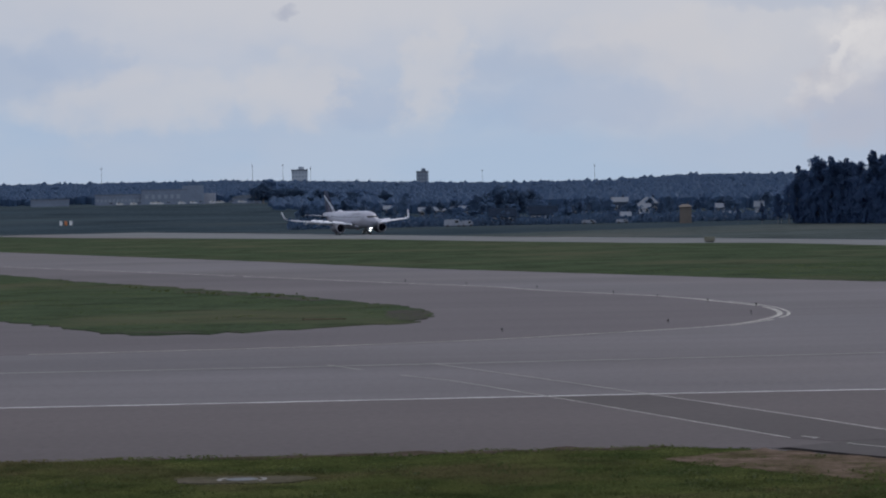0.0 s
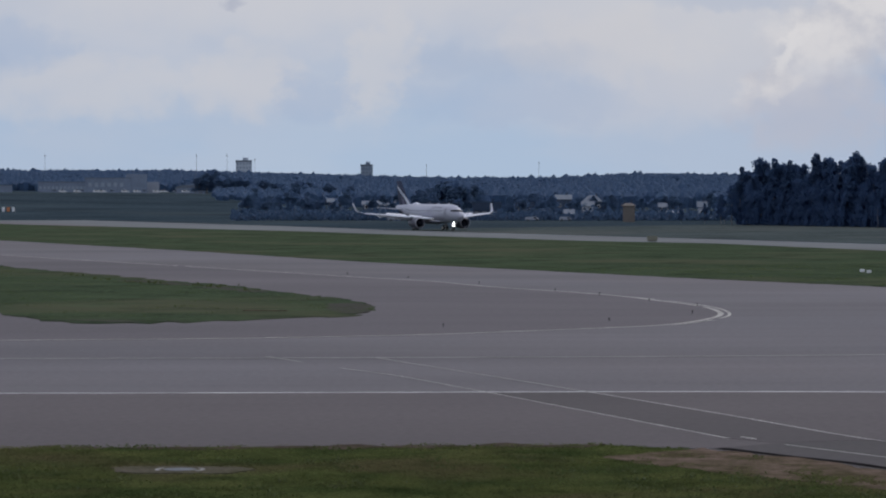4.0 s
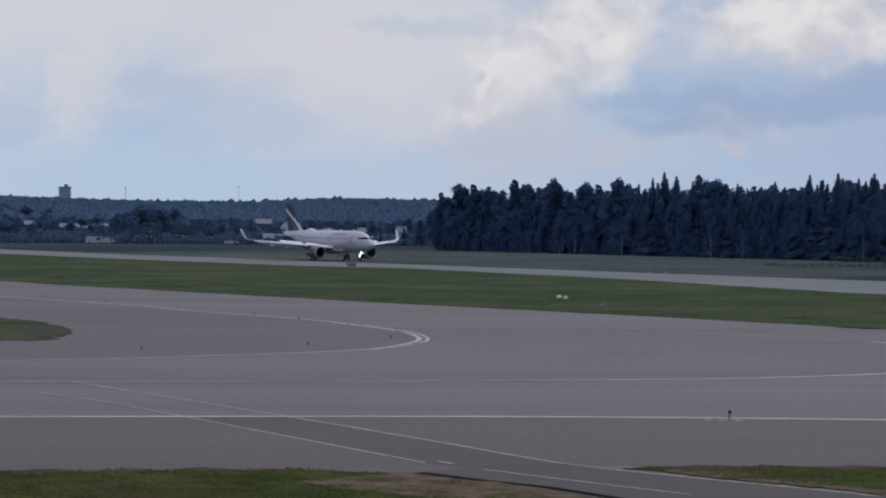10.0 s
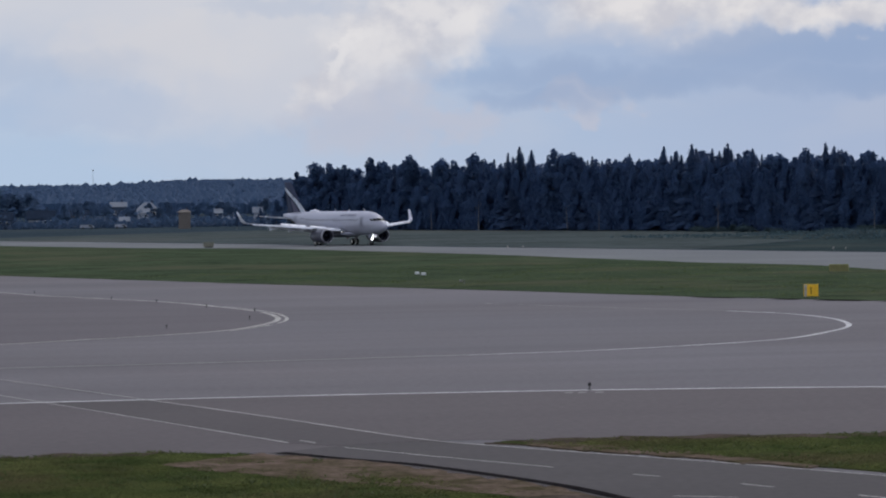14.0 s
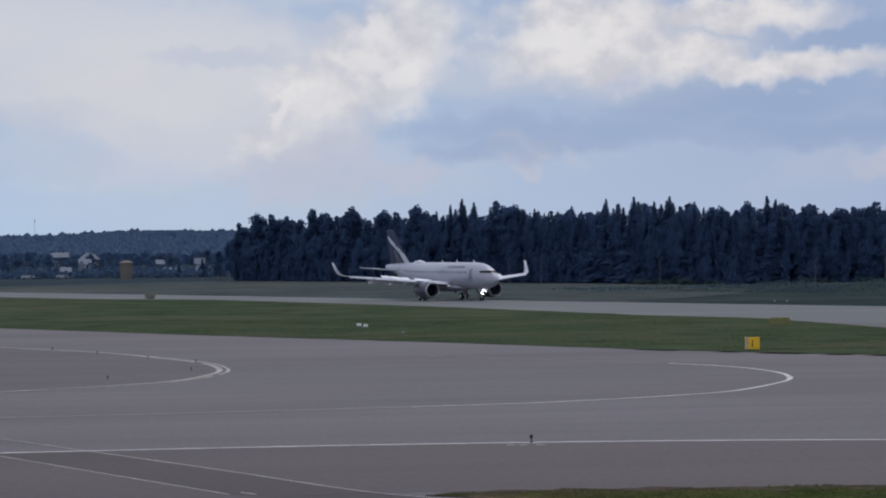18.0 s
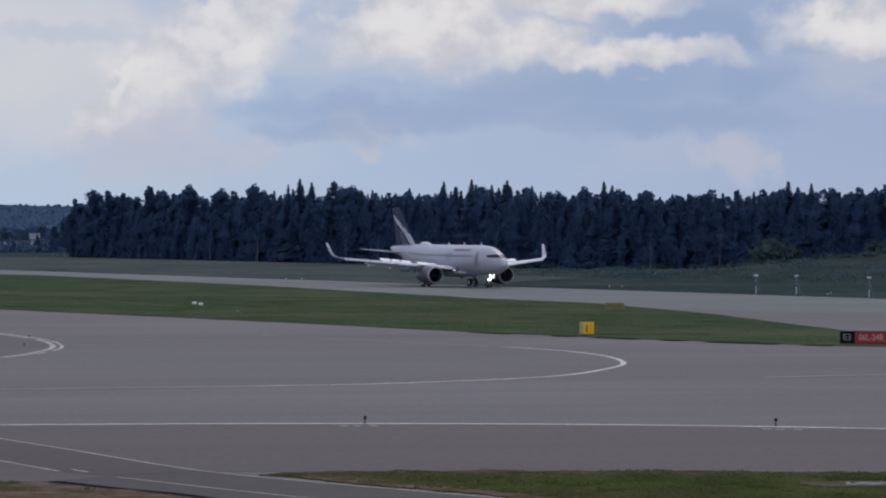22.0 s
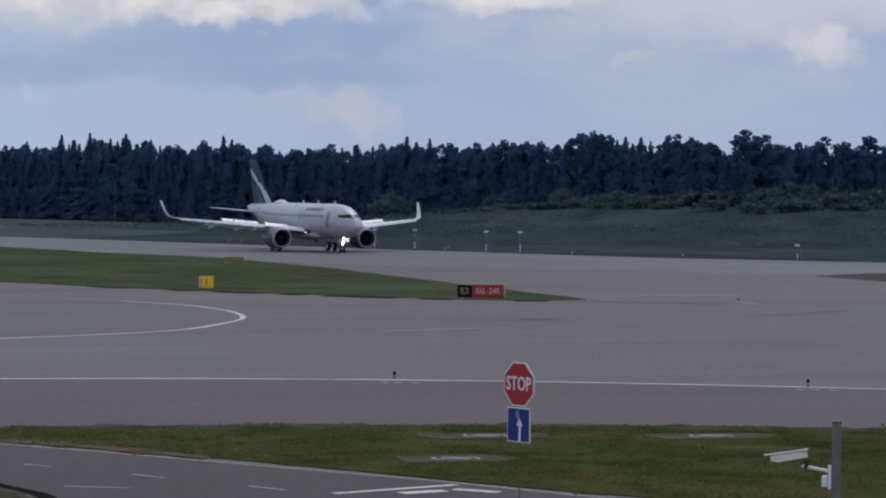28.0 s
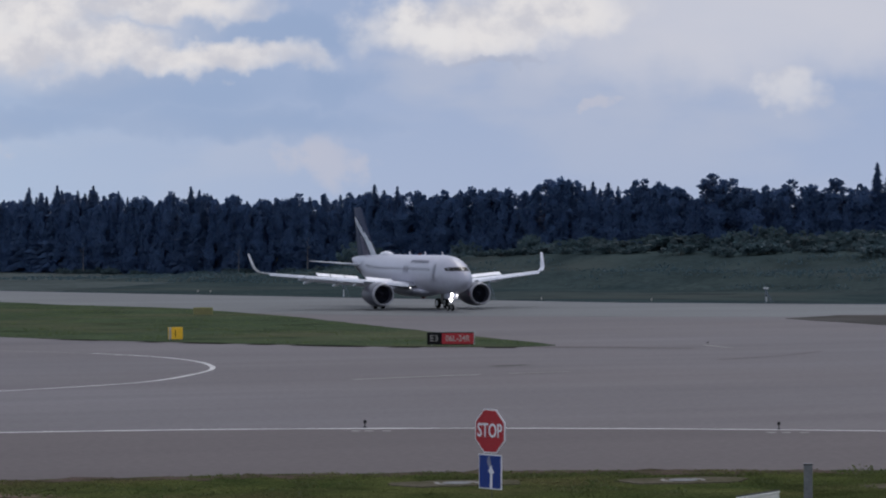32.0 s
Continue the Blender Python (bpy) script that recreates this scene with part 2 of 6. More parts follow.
# Far leaf copies, bluer with painted-in haze for scrub, village and ridge.
FARHAZELEAF = foliage("hazed_scrub_leaves", (0.027, 0.046, 0.08), (0.024, 0.042, 0.074))
VILLAGEHAZELEAF = foliage("hazed_village_leaves", (0.054, 0.089, 0.15), (0.048, 0.08, 0.138))
RIDGEHAZELEAF = foliage("hazed_ridge_leaves", (0.05, 0.088, 0.155), (0.047, 0.083, 0.148))
BLADE = turf("grass_blades", *NEAR_TONES, blades=True)
CLUMP = foliage("weed_leaves", (0.042, 0.057, 0.018), (0.05, 0.056, 0.022))


# ---- mesh helpers ----
def mesh_of(name, bm, *mats):
    me = bpy.data.meshes.new(name)
    bm.to_mesh(me)
    bm.free()
    for m in mats:
        me.materials.append(m)
    return me


def part(name, bm, mat, parent=None, label="", at=None, smooth=False):
    """Links a bmesh as one mesh object, under a thing or a part."""
    ob = new(name, mesh_of(name, bm, mat))
    if smooth:
        for p in ob.data.polygons:
            p.use_smooth = True
    if parent:
        ob.parent = parent
    if at is not None:
        ob.matrix_basis = at
    if label:
        tagged(ob, label)
    return ob


def thing(name, m, label, category, group=""):
    ob = new(name)
    ob.matrix_basis = m
    return tagged(ob, label, category, group)


def box(x, y, z, sx, sy, sz, bevel=0.0, bm=None, turn=None):
    """A box with its centre at x, y and its foot at z."""
    bm = bm or bmesh.new()
    m = Matrix.Translation((x, y, z + sz / 2)) @ (turn or Matrix()) @ Matrix.Diagonal((sx, sy, sz, 1))
    made = bmesh.ops.create_cube(bm, size=1, matrix=m)
    if bevel:
        edges = list({e for v in made["verts"] for e in v.link_edges})
        bmesh.ops.bevel(bm, geom=edges, offset=bevel, segments=2, affect="EDGES", profile=0.5)
    return bm


def tube(a, b, r1, r2=None, sides=10, bm=None):
    """A tapered round bar from a to b."""
    bm = bm or bmesh.new()
    a, b = Vector(a), Vector(b)
    m = Matrix.Translation((a + b) / 2) @ (b - a).to_track_quat("Z", "Y").to_matrix().to_4x4()
    bmesh.ops.create_cone(bm, cap_ends=True, segments=sides, radius1=r1, radius2=r1 if r2 is None else r2, depth=(b - a).length, matrix=m)
    return bm


def loft(rings, bm=None, caps=True):
    """A skin over rings of equally many points."""
    bm = bm or bmesh.new()
    rows = [[bm.verts.new(p) for p in ring] for ring in rings]
    n = len(rows[0])
    for r, s in zip(rows, rows[1:]):
        for i in range(n):
            bm.faces.new((r[i], r[(i + 1) % n], s[(i + 1) % n], s[i]))
    if caps:
        bm.faces.new(rows[0][::-1])
        bm.faces.new(rows[-1])
    bmesh.ops.recalc_face_normals(bm, faces=bm.faces)
    return bm


def round_ring(x, y, z, ry, rz, n=28):
    return [(x, y + ry * math.sin(2 * math.pi * i / n), z + rz * math.cos(2 * math.pi * i / n)) for i in range(n)]


def slab(points, z, depth=0.05, wobble=0.0, step=0.0, seed=0):
    """A flat piece of ground with the outline points, its top at z, with an uneven rim if asked."""
    rnd = random.Random(seed)
    out = []
    for (x0, y0), (x1, y1) in zip(points, points[1:] + points[:1]):
        n = max(1, int(math.hypot(x1 - x0, y1 - y0) / step)) if step else 1
        for i in range(n):
            k = i / n
            out.append((x0 + (x1 - x0) * k + rnd.gauss(0, wobble), y0 + (y1 - y0) * k + rnd.gauss(0, wobble * 2.5)))
    if sum(a[0] * b[1] - b[0] * a[1] for a, b in zip(out, out[1:] + out[:1])) < 0:
        out = out[::-1]
    bm = bmesh.new()
    low = [bm.verts.new((x, y, z - depth)) for x, y in out]
    top = [bm.verts.new((x, y, z)) for x, y in out]
    flat, _, tris, *_ = delaunay_2d_cdt([Vector(p) for p in out], [], [list(range(len(out)))], 1, 1e-5)
    lid = [bm.verts.new((p.x, p.y, z)) for p in flat]
    for t in tris:
        f = bm.faces.new([lid[i] for i in t])
        f.normal_update()
        if f.normal.z < 0:
            f.normal_flip()
    for i in range(len(out)):
        j = (i + 1) % len(out)
        bm.faces.new((top[j], top[i], low[i], low[j]))
    return bm


def smooth_line(points, step=2.0):
    """A rounded run through the points."""
    out = []
    p = [Vector(q) for q in points]
    slope = [(p[min(i + 1, len(p) - 1)] - p[max(i - 1, 0)]) / sum((p[j + 1] - p[j]).length for j in range(max(i - 1, 0), min(i + 1, len(p) - 1))) for i in range(len(p))]
    for i in range(len(p) - 1):
        a, b, d = p[i], p[i + 1], (p[i + 1] - p[i]).length
        n = max(2, int(d / step))
        for k in range(n):
            t = k / n
            out.append(a * (2 * t ** 3 - 3 * t * t + 1) + slope[i] * d * (t ** 3 - 2 * t * t + t) + b * (3 * t * t - 2 * t ** 3) + slope[i + 1] * d * (t ** 3 - t * t))
    return out + [p[-1]]


def stripe(points, width, z, gap=0.0, seed=0):
    """A painted line along the points, worn through here and there, as a thin film."""
    rnd = random.Random(seed)
    line = smooth_line(points)
    bm = bmesh.new()
    sides = []
    for i, p in enumerate(line):
        d = (line[min(i + 1, len(line) - 1)] - line[max(i - 1, 0)]).normalized()
        n = Vector((-d.y, d.x)) * (width / 2) * rnd.uniform(0.85, 1.1)
        sides.append((bm.verts.new((p.x + n.x, p.y + n.y, z)), bm.verts.new((p.x - n.x, p.y - n.y, z))))
    for a, b in zip(sides, sides[1:]):
        if rnd.random() >= gap:
            bm.faces.new((a[0], a[1], b[1], b[0]))
    bmesh.ops.recalc_face_normals(bm, faces=bm.faces)
    if bm.faces and sum(f.normal.z for f in bm.faces) < 0:
        bmesh.ops.reverse_faces(bm, faces=bm.faces)
    return bm


def structure(name, bm, mat, label, smooth=False):
    return tagged(part(name, bm, mat, smooth=smooth), label, name.split("_")[-1].rstrip("0123456789") or name, kind="structure")


def smoothstep(a, b, x):
    t = min(1, max(0, (x - a) / (b - a)))
    return t * t * (3 - 2 * t)


def ground_height(x, y):
    """Level round the runway; it rises towards the village and the wooded ridge."""
    r, az = math.hypot(x, y), math.degrees(math.atan2(x, y))
    rise = (9.5 - 6.5 * smoothstep(-4, 0.5, az)) * smoothstep(950, 1650, r)
    return rise + 6 * smoothstep(1700, 2300, r)


def bearing(az, r):
    return r * math.sin(radians(az)), r * math.cos(radians(az))


# ---- ground and paving ----
SOIL_EDGE = [(6.9, 92.6), (8.9, 94.6), (10.4, 95.9), (12.2, 93.0), (13.7, 90.9), (16.2, 84.8), (17.2, 82.0), (17.8, 79.2), (18.2, 77.1), (18.1, 75.3), (17.45, 72.9), (16.3, 71.6), (16.0, 72.6), (16.7, 74.6), (16.9, 76.6), (15.9, 79.4), (14.5, 81.6), (13, 83.6),
             (11.6, 85.2), (9.7, 88), (7.6, 90.9)]


def build_ground():
    bm = bmesh.new()
    radii = [0, 20, 40, 60, 80, 120, 200, 350, 550, 800, 950, 1050, 1150, 1250, 1350, 1450, 1550, 1650, 1800, 1950, 2100, 2250, 2400, 3000, 3900, 4750]
    n = 120
    rows = []
    for r in radii[1:]:
        rows.append([bm.verts.new((*bearing(360 * i / n, r), ground_height(*bearing(360 * i / n, r)))) for i in range(n)])
    mid = bm.verts.new((0, 0, 0))
    for i in range(n):
        bm.faces.new((mid, rows[0][(i + 1) % n], rows[0][i]))
        for a, b in zip(rows, rows[1:]):
            bm.faces.new((a[i], a[(i + 1) % n], b[(i + 1) % n], b[i]))
    structure("ground", bm, HAZEFIELD, "grassy airfield land, tinted with haze, reaching to the horizon", True)

    near = [(-260, 96.7), (-12, 96.7), (7, 97.6), (10.4, 96.2), (12.3, 93.1), (13.8, 91.0), (16.3, 84.9), (17.3, 82.1), (17.9, 79.2), (18.4, 77.1), (18.3, 75.3), (17.6, 72.8), (15.4, 69.8), (6, 68), (6, 48), (60, 30),
            (420, 30)]
    far = [(420, 150), (178.5, 300.5), (155.2, 323.6), (139, 360), (121, 402), (97, 462), (86.6, 484), (69, 529), (41, 598), (10, 668), (-32, 790), (-126, 1028), (-330, 1560)]
    structure("apron", slab(near + far + [(-520, 1560)], 0.03, 0.06), ASPHALT, "wide grey asphalt taxiway area with faint bands")
    structure("runway", slab([(420, 128), (300, 190), (178.5, 299), (155.2, 322.6), (139, 359), (121, 401), (97, 461), (86.6, 483), (69, 528), (41, 597), (10, 667), (-32, 789), (-126, 1027),
                              (-330, 1559), (-352, 1559), (-150, 1000), (-66, 760), (0, 609), (36, 525), (77, 431), (91, 344), (99, 300), (112, 280), (140, 262), (300, 165)], 0.036, 0.02),
              RUNWAY, "pale concrete runway crossing the airfield")
    white_edge = [(-260, 123.4), (-15, 123.5), (14, 123.9), (27, 122.9), (39, 120.4), (51.6, 115.4), (64.1, 107.7), (90, 88)]
    structure("shoulder_1", slab([(-260, 96.75), (-12, 96.75), (7, 97.6), (10.6, 96.4), (16.4, 99.4), (24, 98.3), (31.4, 97.2), (42.2, 94.5), (53.4, 89.8), (80, 72)] + white_edge[::-1], 0.037, 0.02),
              SHOULDER, "darker asphalt shoulder beside the white edge line")
    loop = [(-110, 520), (-60, 420), (-20, 335), (-4.7, 300.9), (4.6, 281.5), (9.4, 265.9), (18.1, 244.6), (21.5, 230.2), (23.6, 217.3), (23.4, 204.8), (21.3, 195.6), (17.5, 187.2),
            (9.9, 180.5), (1.2, 174.4), (-12, 170), (-40, 168), (-120, 175)]
    ring = [tuple(p) for p in smooth_line(loop, 4)]
    structure("shoulder_2", slab(ring + [(-160, 300)], 0.0385, 0.02), ISLESHOULDER, "darker asphalt shoulder round the grass island")
    structure("road", slab([(10.6, 96.1), (12.4, 93.1), (13.9, 91.0), (16.4, 84.9), (17.3, 82.1), (17.9, 79.2), (18.45, 77.1), (18.35, 75.3), (17.7, 72.8), (16.2, 70.9), (13.5, 69.7), (6.5, 68.8), (6.5, 52), (44, 52), (32.6, 73), (27.2, 82.9), (23.8, 88.6),
                            (18.6, 96.1), (16.6, 99.3), (13.6, 98.6)], 0.042, 0.02), ROADBED, "dark asphalt service road running onto the taxiway")

    structure("road_crossing", slab([(4.4, 123.4), (7.8, 112.5), (11.7, 100.1), (13, 98.4), (16.5, 99.5), (12.9, 110.8), (8.7, 123.4)], 0.0435, 0.02),
              CROSSROAD, "darker worn band of road crossing the taxiway")

    # grass pieces stand a little proud of the paving
    near_strip = [(-330, 1150), (-150, 735), (-64, 522), (-28.4, 433.7), (-2.9, 364.5), (16.1, 323.6), (31.3, 290.8), (46.8, 261.2), (61, 230.5), (70, 216), (79, 204.6), (86.3, 199.2), (90.9, 201)]
    far_strip = [(92.5, 217), (95, 246), (98.9, 287), (98.6, 325), (91, 345), (89, 358), (78, 417), (68.8, 453), (55.5, 500), (36.3, 526), (9, 590), (-18, 664), (-100, 816), (-300, 1300)]
    structure("grass_1", slab(near_strip + far_strip, 0.07, 0.06, 0.15, 3, 4), STRIP, "long mown grass strip between taxiway and runway")
    structure("grass_2", slab([(-0.8, 211.6), (-1.8, 225.8), (-4.1, 235.5), (-9.2, 251.5), (-15.3, 271), (-21, 284), (-32.5, 313), (-40.7, 331), (-50, 358), (-95, 470), (-112, 400), (-60, 272),
                               (-29.7, 212.7), (-25.2, 201), (-22.4, 194.2), (-20, 191.2), (-17, 190.6), (-12.6, 192), (-7.3, 197), (-2.6, 201.6)], 0.09, 0.08, 0.3, 1.5, 5), STRIP, "leaf-shaped grass island between taxiways")
    structure("grass_3", slab([(18.4, 97.9), (23.6, 98.1), (31.4, 97.1), (42.2, 94.4), (53.4, 89.7), (80, 72), (60, 54), (46, 53), (33.1, 73.2), (27.8, 83.2), (24.6, 88.9), (21, 94)],
                              0.075, 0.06, 0.05, 0.8, 6), GRASS, "rough grass between the road and the taxiway")
    structure("grass_4", slab([(-260, 96.5), (-12, 96.5), (7, 97.3), (8.5, 96.6), (10.1, 95.6), (11.5, 92.6), (12.6, 90.2), (14.6, 85.2), (15.9, 81.6), (16.6, 77), (16.4, 74.5), (15.7, 72.5), (14.6, 70.8), (13.1, 70.1), (5, 69.1), (-260, 66)],
                              0.075, 0.06, 0.05, 0.8, 7), GRASS, "rough dark grass along the near taxiway edge")
    verge = [(-2, 700), (40, 606), (70, 536), (98, 468), (112, 433), (200, 585), (150, 700), (98, 818)]
    structure("grass_6", slab(verge, 0.028, 0.05, 0.3, 8, 41), HAZEVERGE, "rough verge, paled and blued for haze, between runway and forest")
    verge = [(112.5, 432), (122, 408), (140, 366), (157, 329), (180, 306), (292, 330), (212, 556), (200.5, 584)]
    structure("grass_7", slab(verge, 0.026, 0.05, 0.3, 8, 43), HAZEBANK, "rough haze-tinted verge below the grassy bank")
    structure("grass_5", slab([(137.8, 232), (139.8, 255), (150, 262), (185, 250), (300, 190), (300, 170), (180, 215)], 0.07, 0.06, 0.1, 3, 8), DULLTURF, "dull brown grass wedge beside the runway turn-off")
    for n, ring_of in enumerate((((-0.9, 211.4), (-1.5, 223), (-3.2, 226), (-4.4, 222), (-4.0, 212), (-3.2, 206), (-2.3, 204.6)), ((-15.6, 268), (-9.6, 250.5), (-11.2, 249), (-17.2, 264)), ((-24.4, 287), (-17.2, 271.5), (-18.6, 268.5), (-26, 283)),
                                 ((-21.6, 194.5), (-16.5, 191.8), (-12.4, 193.2), (-16, 192.9), (-20.6, 195.6)))):
        structure("soil_%d" % (n + 4), slab(list(ring_of), 0.096, 0.05, 0.25, 1.2, 50 + n), DARKSOIL, "dark bare earth along the island's edge")
    structure("soil_1", slab(SOIL_EDGE, 0.085, 0.06, 0.1, 0.5, 9), SOIL, "bare brown soil along the road edge")
    structure("soil_3", slab([(15.4, 79.8), (17.5, 79.4), (18.0, 77.1), (17.9, 75.3), (17.3, 73.0), (16.2, 71.6), (15.9, 72.6), (16.6, 74.6), (16.7, 76.6)], 0.0875, 0.06, 0.08, 0.5, 13), DIRT, "dark gravel at the road corner")
    structure("soil_2", slab([(18.2, 97.6), (20.4, 96.2), (22.6, 94.2), (24.0, 91.2), (25.3, 88.4), (26.4, 85.6), (25.7, 85.6), (23.9, 88.8), (21, 93.2)], 0.083, 0.05, 0.14, 0.5, 10), SOIL,
              "bare pale soil beside the white road line")

    structure("verge_1", slab([(18.6, 97.7), (23.6, 98.0), (31.4, 97.0), (42.2, 94.3), (53.4, 89.6), (80, 71.9), (79, 70.8), (52.6, 88.2), (42, 92.6), (31.2, 95.6), (24, 96.8), (20.4, 96.6)], 0.082, 0.05, 0.18, 0.7, 31), DIRT,
              "brown bare verge along the taxiway edge")
    structure("verge_2", slab([(-60, 96.35), (-12, 96.4), (7, 97.2), (6.4, 96.5), (-12, 95.8), (-60, 95.7)], 0.082, 0.05, 0.14, 0.7, 32), DIRT, "thin brown verge along the shoulder")

    # painted lines
    def line(points, width, mat, label, z=0.046, gap=0.0, seed=0):
        structure("marking", stripe(points, width, z, gap, seed), mat, label)
    line(white_edge, 0.42, PAINT, "solid white taxiway edge line")
    line([(-160, 152), (-18, 149.8), (2, 150.3), (16.7, 151.3), (27.5, 152.7)], 0.62, OLDPAINT, "faded pale taxiway centre line", seed=2)
    line([(27.5, 152.7), (34, 154.0), (39.1, 156.2), (46.9, 161.2), (52.6, 169.4), (56, 176.5), (58.0, 186.5), (57.6, 195.5), (55.2, 202.4)], 0.35, PAINT, "curved white lead-in line", gap=0.03, seed=3)
    line([(55.2, 202.4), (50, 211), (42, 226)], 0.3, OLDPAINT, "faded end of a curved taxi line", gap=0.15, seed=4)
    line(loop, 0.4, CREAMPAINT, "cream painted line round the shoulder", z=0.047, gap=0.03, seed=5)
    line([(19.6, 240), (22.1, 230.4), (24.2, 217.3), (24.0, 204.6), (21.8, 195.0), (18.2, 187.0)], 0.25, CREAMPAINT,
         "second cream line round the shoulder", z=0.047, gap=0.1, seed=6)
    for x, y, lean in ((27.4, 122.9, -0.17), (44.7, 118.3, -0.33), (60.3, 110.0, -0.5)):
        for k in (-1.35, -0.8, -0.1):
            line([(x + k, y - 1.5 + lean * k), (x + k + 0.34, y - 1.5 + lean * (k + 0.34))], 0.55, OLDPAINT, "small worn white mark beside an edge light")
    line([(-6.1, 151.3), (-4.2, 146.3)], 0.3, OLDPAINT, "short worn paint mark")
    line([(-2.2, 141.1), (0.2, 135.9), (4.3, 123.6), (7.8, 112.5), (11.7, 100.1)], 0.12, ROADPAINT, "thin white road line over the taxiway", z=0.05, gap=0.04, seed=7)
    line([(-0.5, 150.0), (4.2, 136.6), (8.6, 123.7), (12.9, 110.8), (16.4, 99.8), (18.6, 95.9), (23.7, 88.4), (27, 82.9), (30.6, 77), (32.5, 73), (43, 54)], 0.13, ROADPAINT,
         "white edge line of the service road", z=0.05)
    line([(13.3, 97.6), (15.6, 93.3), (18.5, 88.3)], 0.11, ROADPAINT, "white line along the road's middle", z=0.05, gap=0.03, seed=8)
    for a, b in (((20.3, 85.3), (20.9, 84.4)), ((22.6, 81.5), (23.2, 80.3)), ((24.8, 77.5), (25.4, 76.3)), ((12.6, 99.8), (12.2, 100.8))):
        line([a, b], 0.13, ROADPAINT, "short white road dash", z=0.05)
    line([(19.9, 78.8), (21.5, 77.9)], 0.13, ROADPAINT, "white stop bar end on the road", z=0.05)
    line([(17.65, 72.4), (15.4, 69.8), (13.6, 68.2)], 0.15, PAINT, "white line round the road corner", z=0.05)
    line([(26.4, 75.0), (30.5, 76.3)], 0.3, PAINT, "white give-way line across the road", z=0.05)
    line([(28.2, 74.6), (29.6, 74.9)], 0.5, PAINT, "worn white letters painted on the road", z=0.05, gap=0.2)
    line([(30.0, 75.2), (30.9, 74.1)], 0.4, PAINT, "worn white letters painted on the road", z=0.05, gap=0.2)
    line([(58.9, 159), (65.8, 161.1)], 0.7, OLDPAINT, "pale worn streak on the asphalt", gap=0.1)
    # Shadow of the raised grass edge, painted on the paving as broken dashes.
    line([(60.5, 230.6), (69.6, 215.4), (78.6, 203.9), (86.4, 198.6)], 1.8, TARSHADE, "painted shadow line along the grass edge", z=0.05, gap=0.35, seed=21)
    line([(65.8, 161.1), (70, 161.8), (74.2, 162.6)], 0.5, OLDPAINT, "pale worn streak on the asphalt", gap=0.35, seed=11)
    line([(72.8, 171.2), (75.6, 172.2)], 1.1, ROADBED, "dark patched spot in the asphalt")
    line([(88, 199.2), (92.6, 196.5), (97.5, 191.6)], 1.6, SHOULDER, "dark stain where the grass tip ends")
    line([(101, 196.9), (100.4, 191.6)], 0.6, OLDPAINT, "pale worn streak on the asphalt")
    line([(90, 173.5), (97, 177.5), (103.3, 183.1)], 0.5, SHOULDER, "dark tyre mark on the asphalt", gap=0.05)
    line([(11.0, 96.2), (12.9, 93.0), (14.4, 90.9), (16.85, 84.8), (17.75, 82.0), (18.3, 79.2), (18.75, 77.1), (18.65, 75.3), (18.0, 72.9)], 0.5, TARSHADE, "black tarred edge of the road", z=0.05)


build_ground()


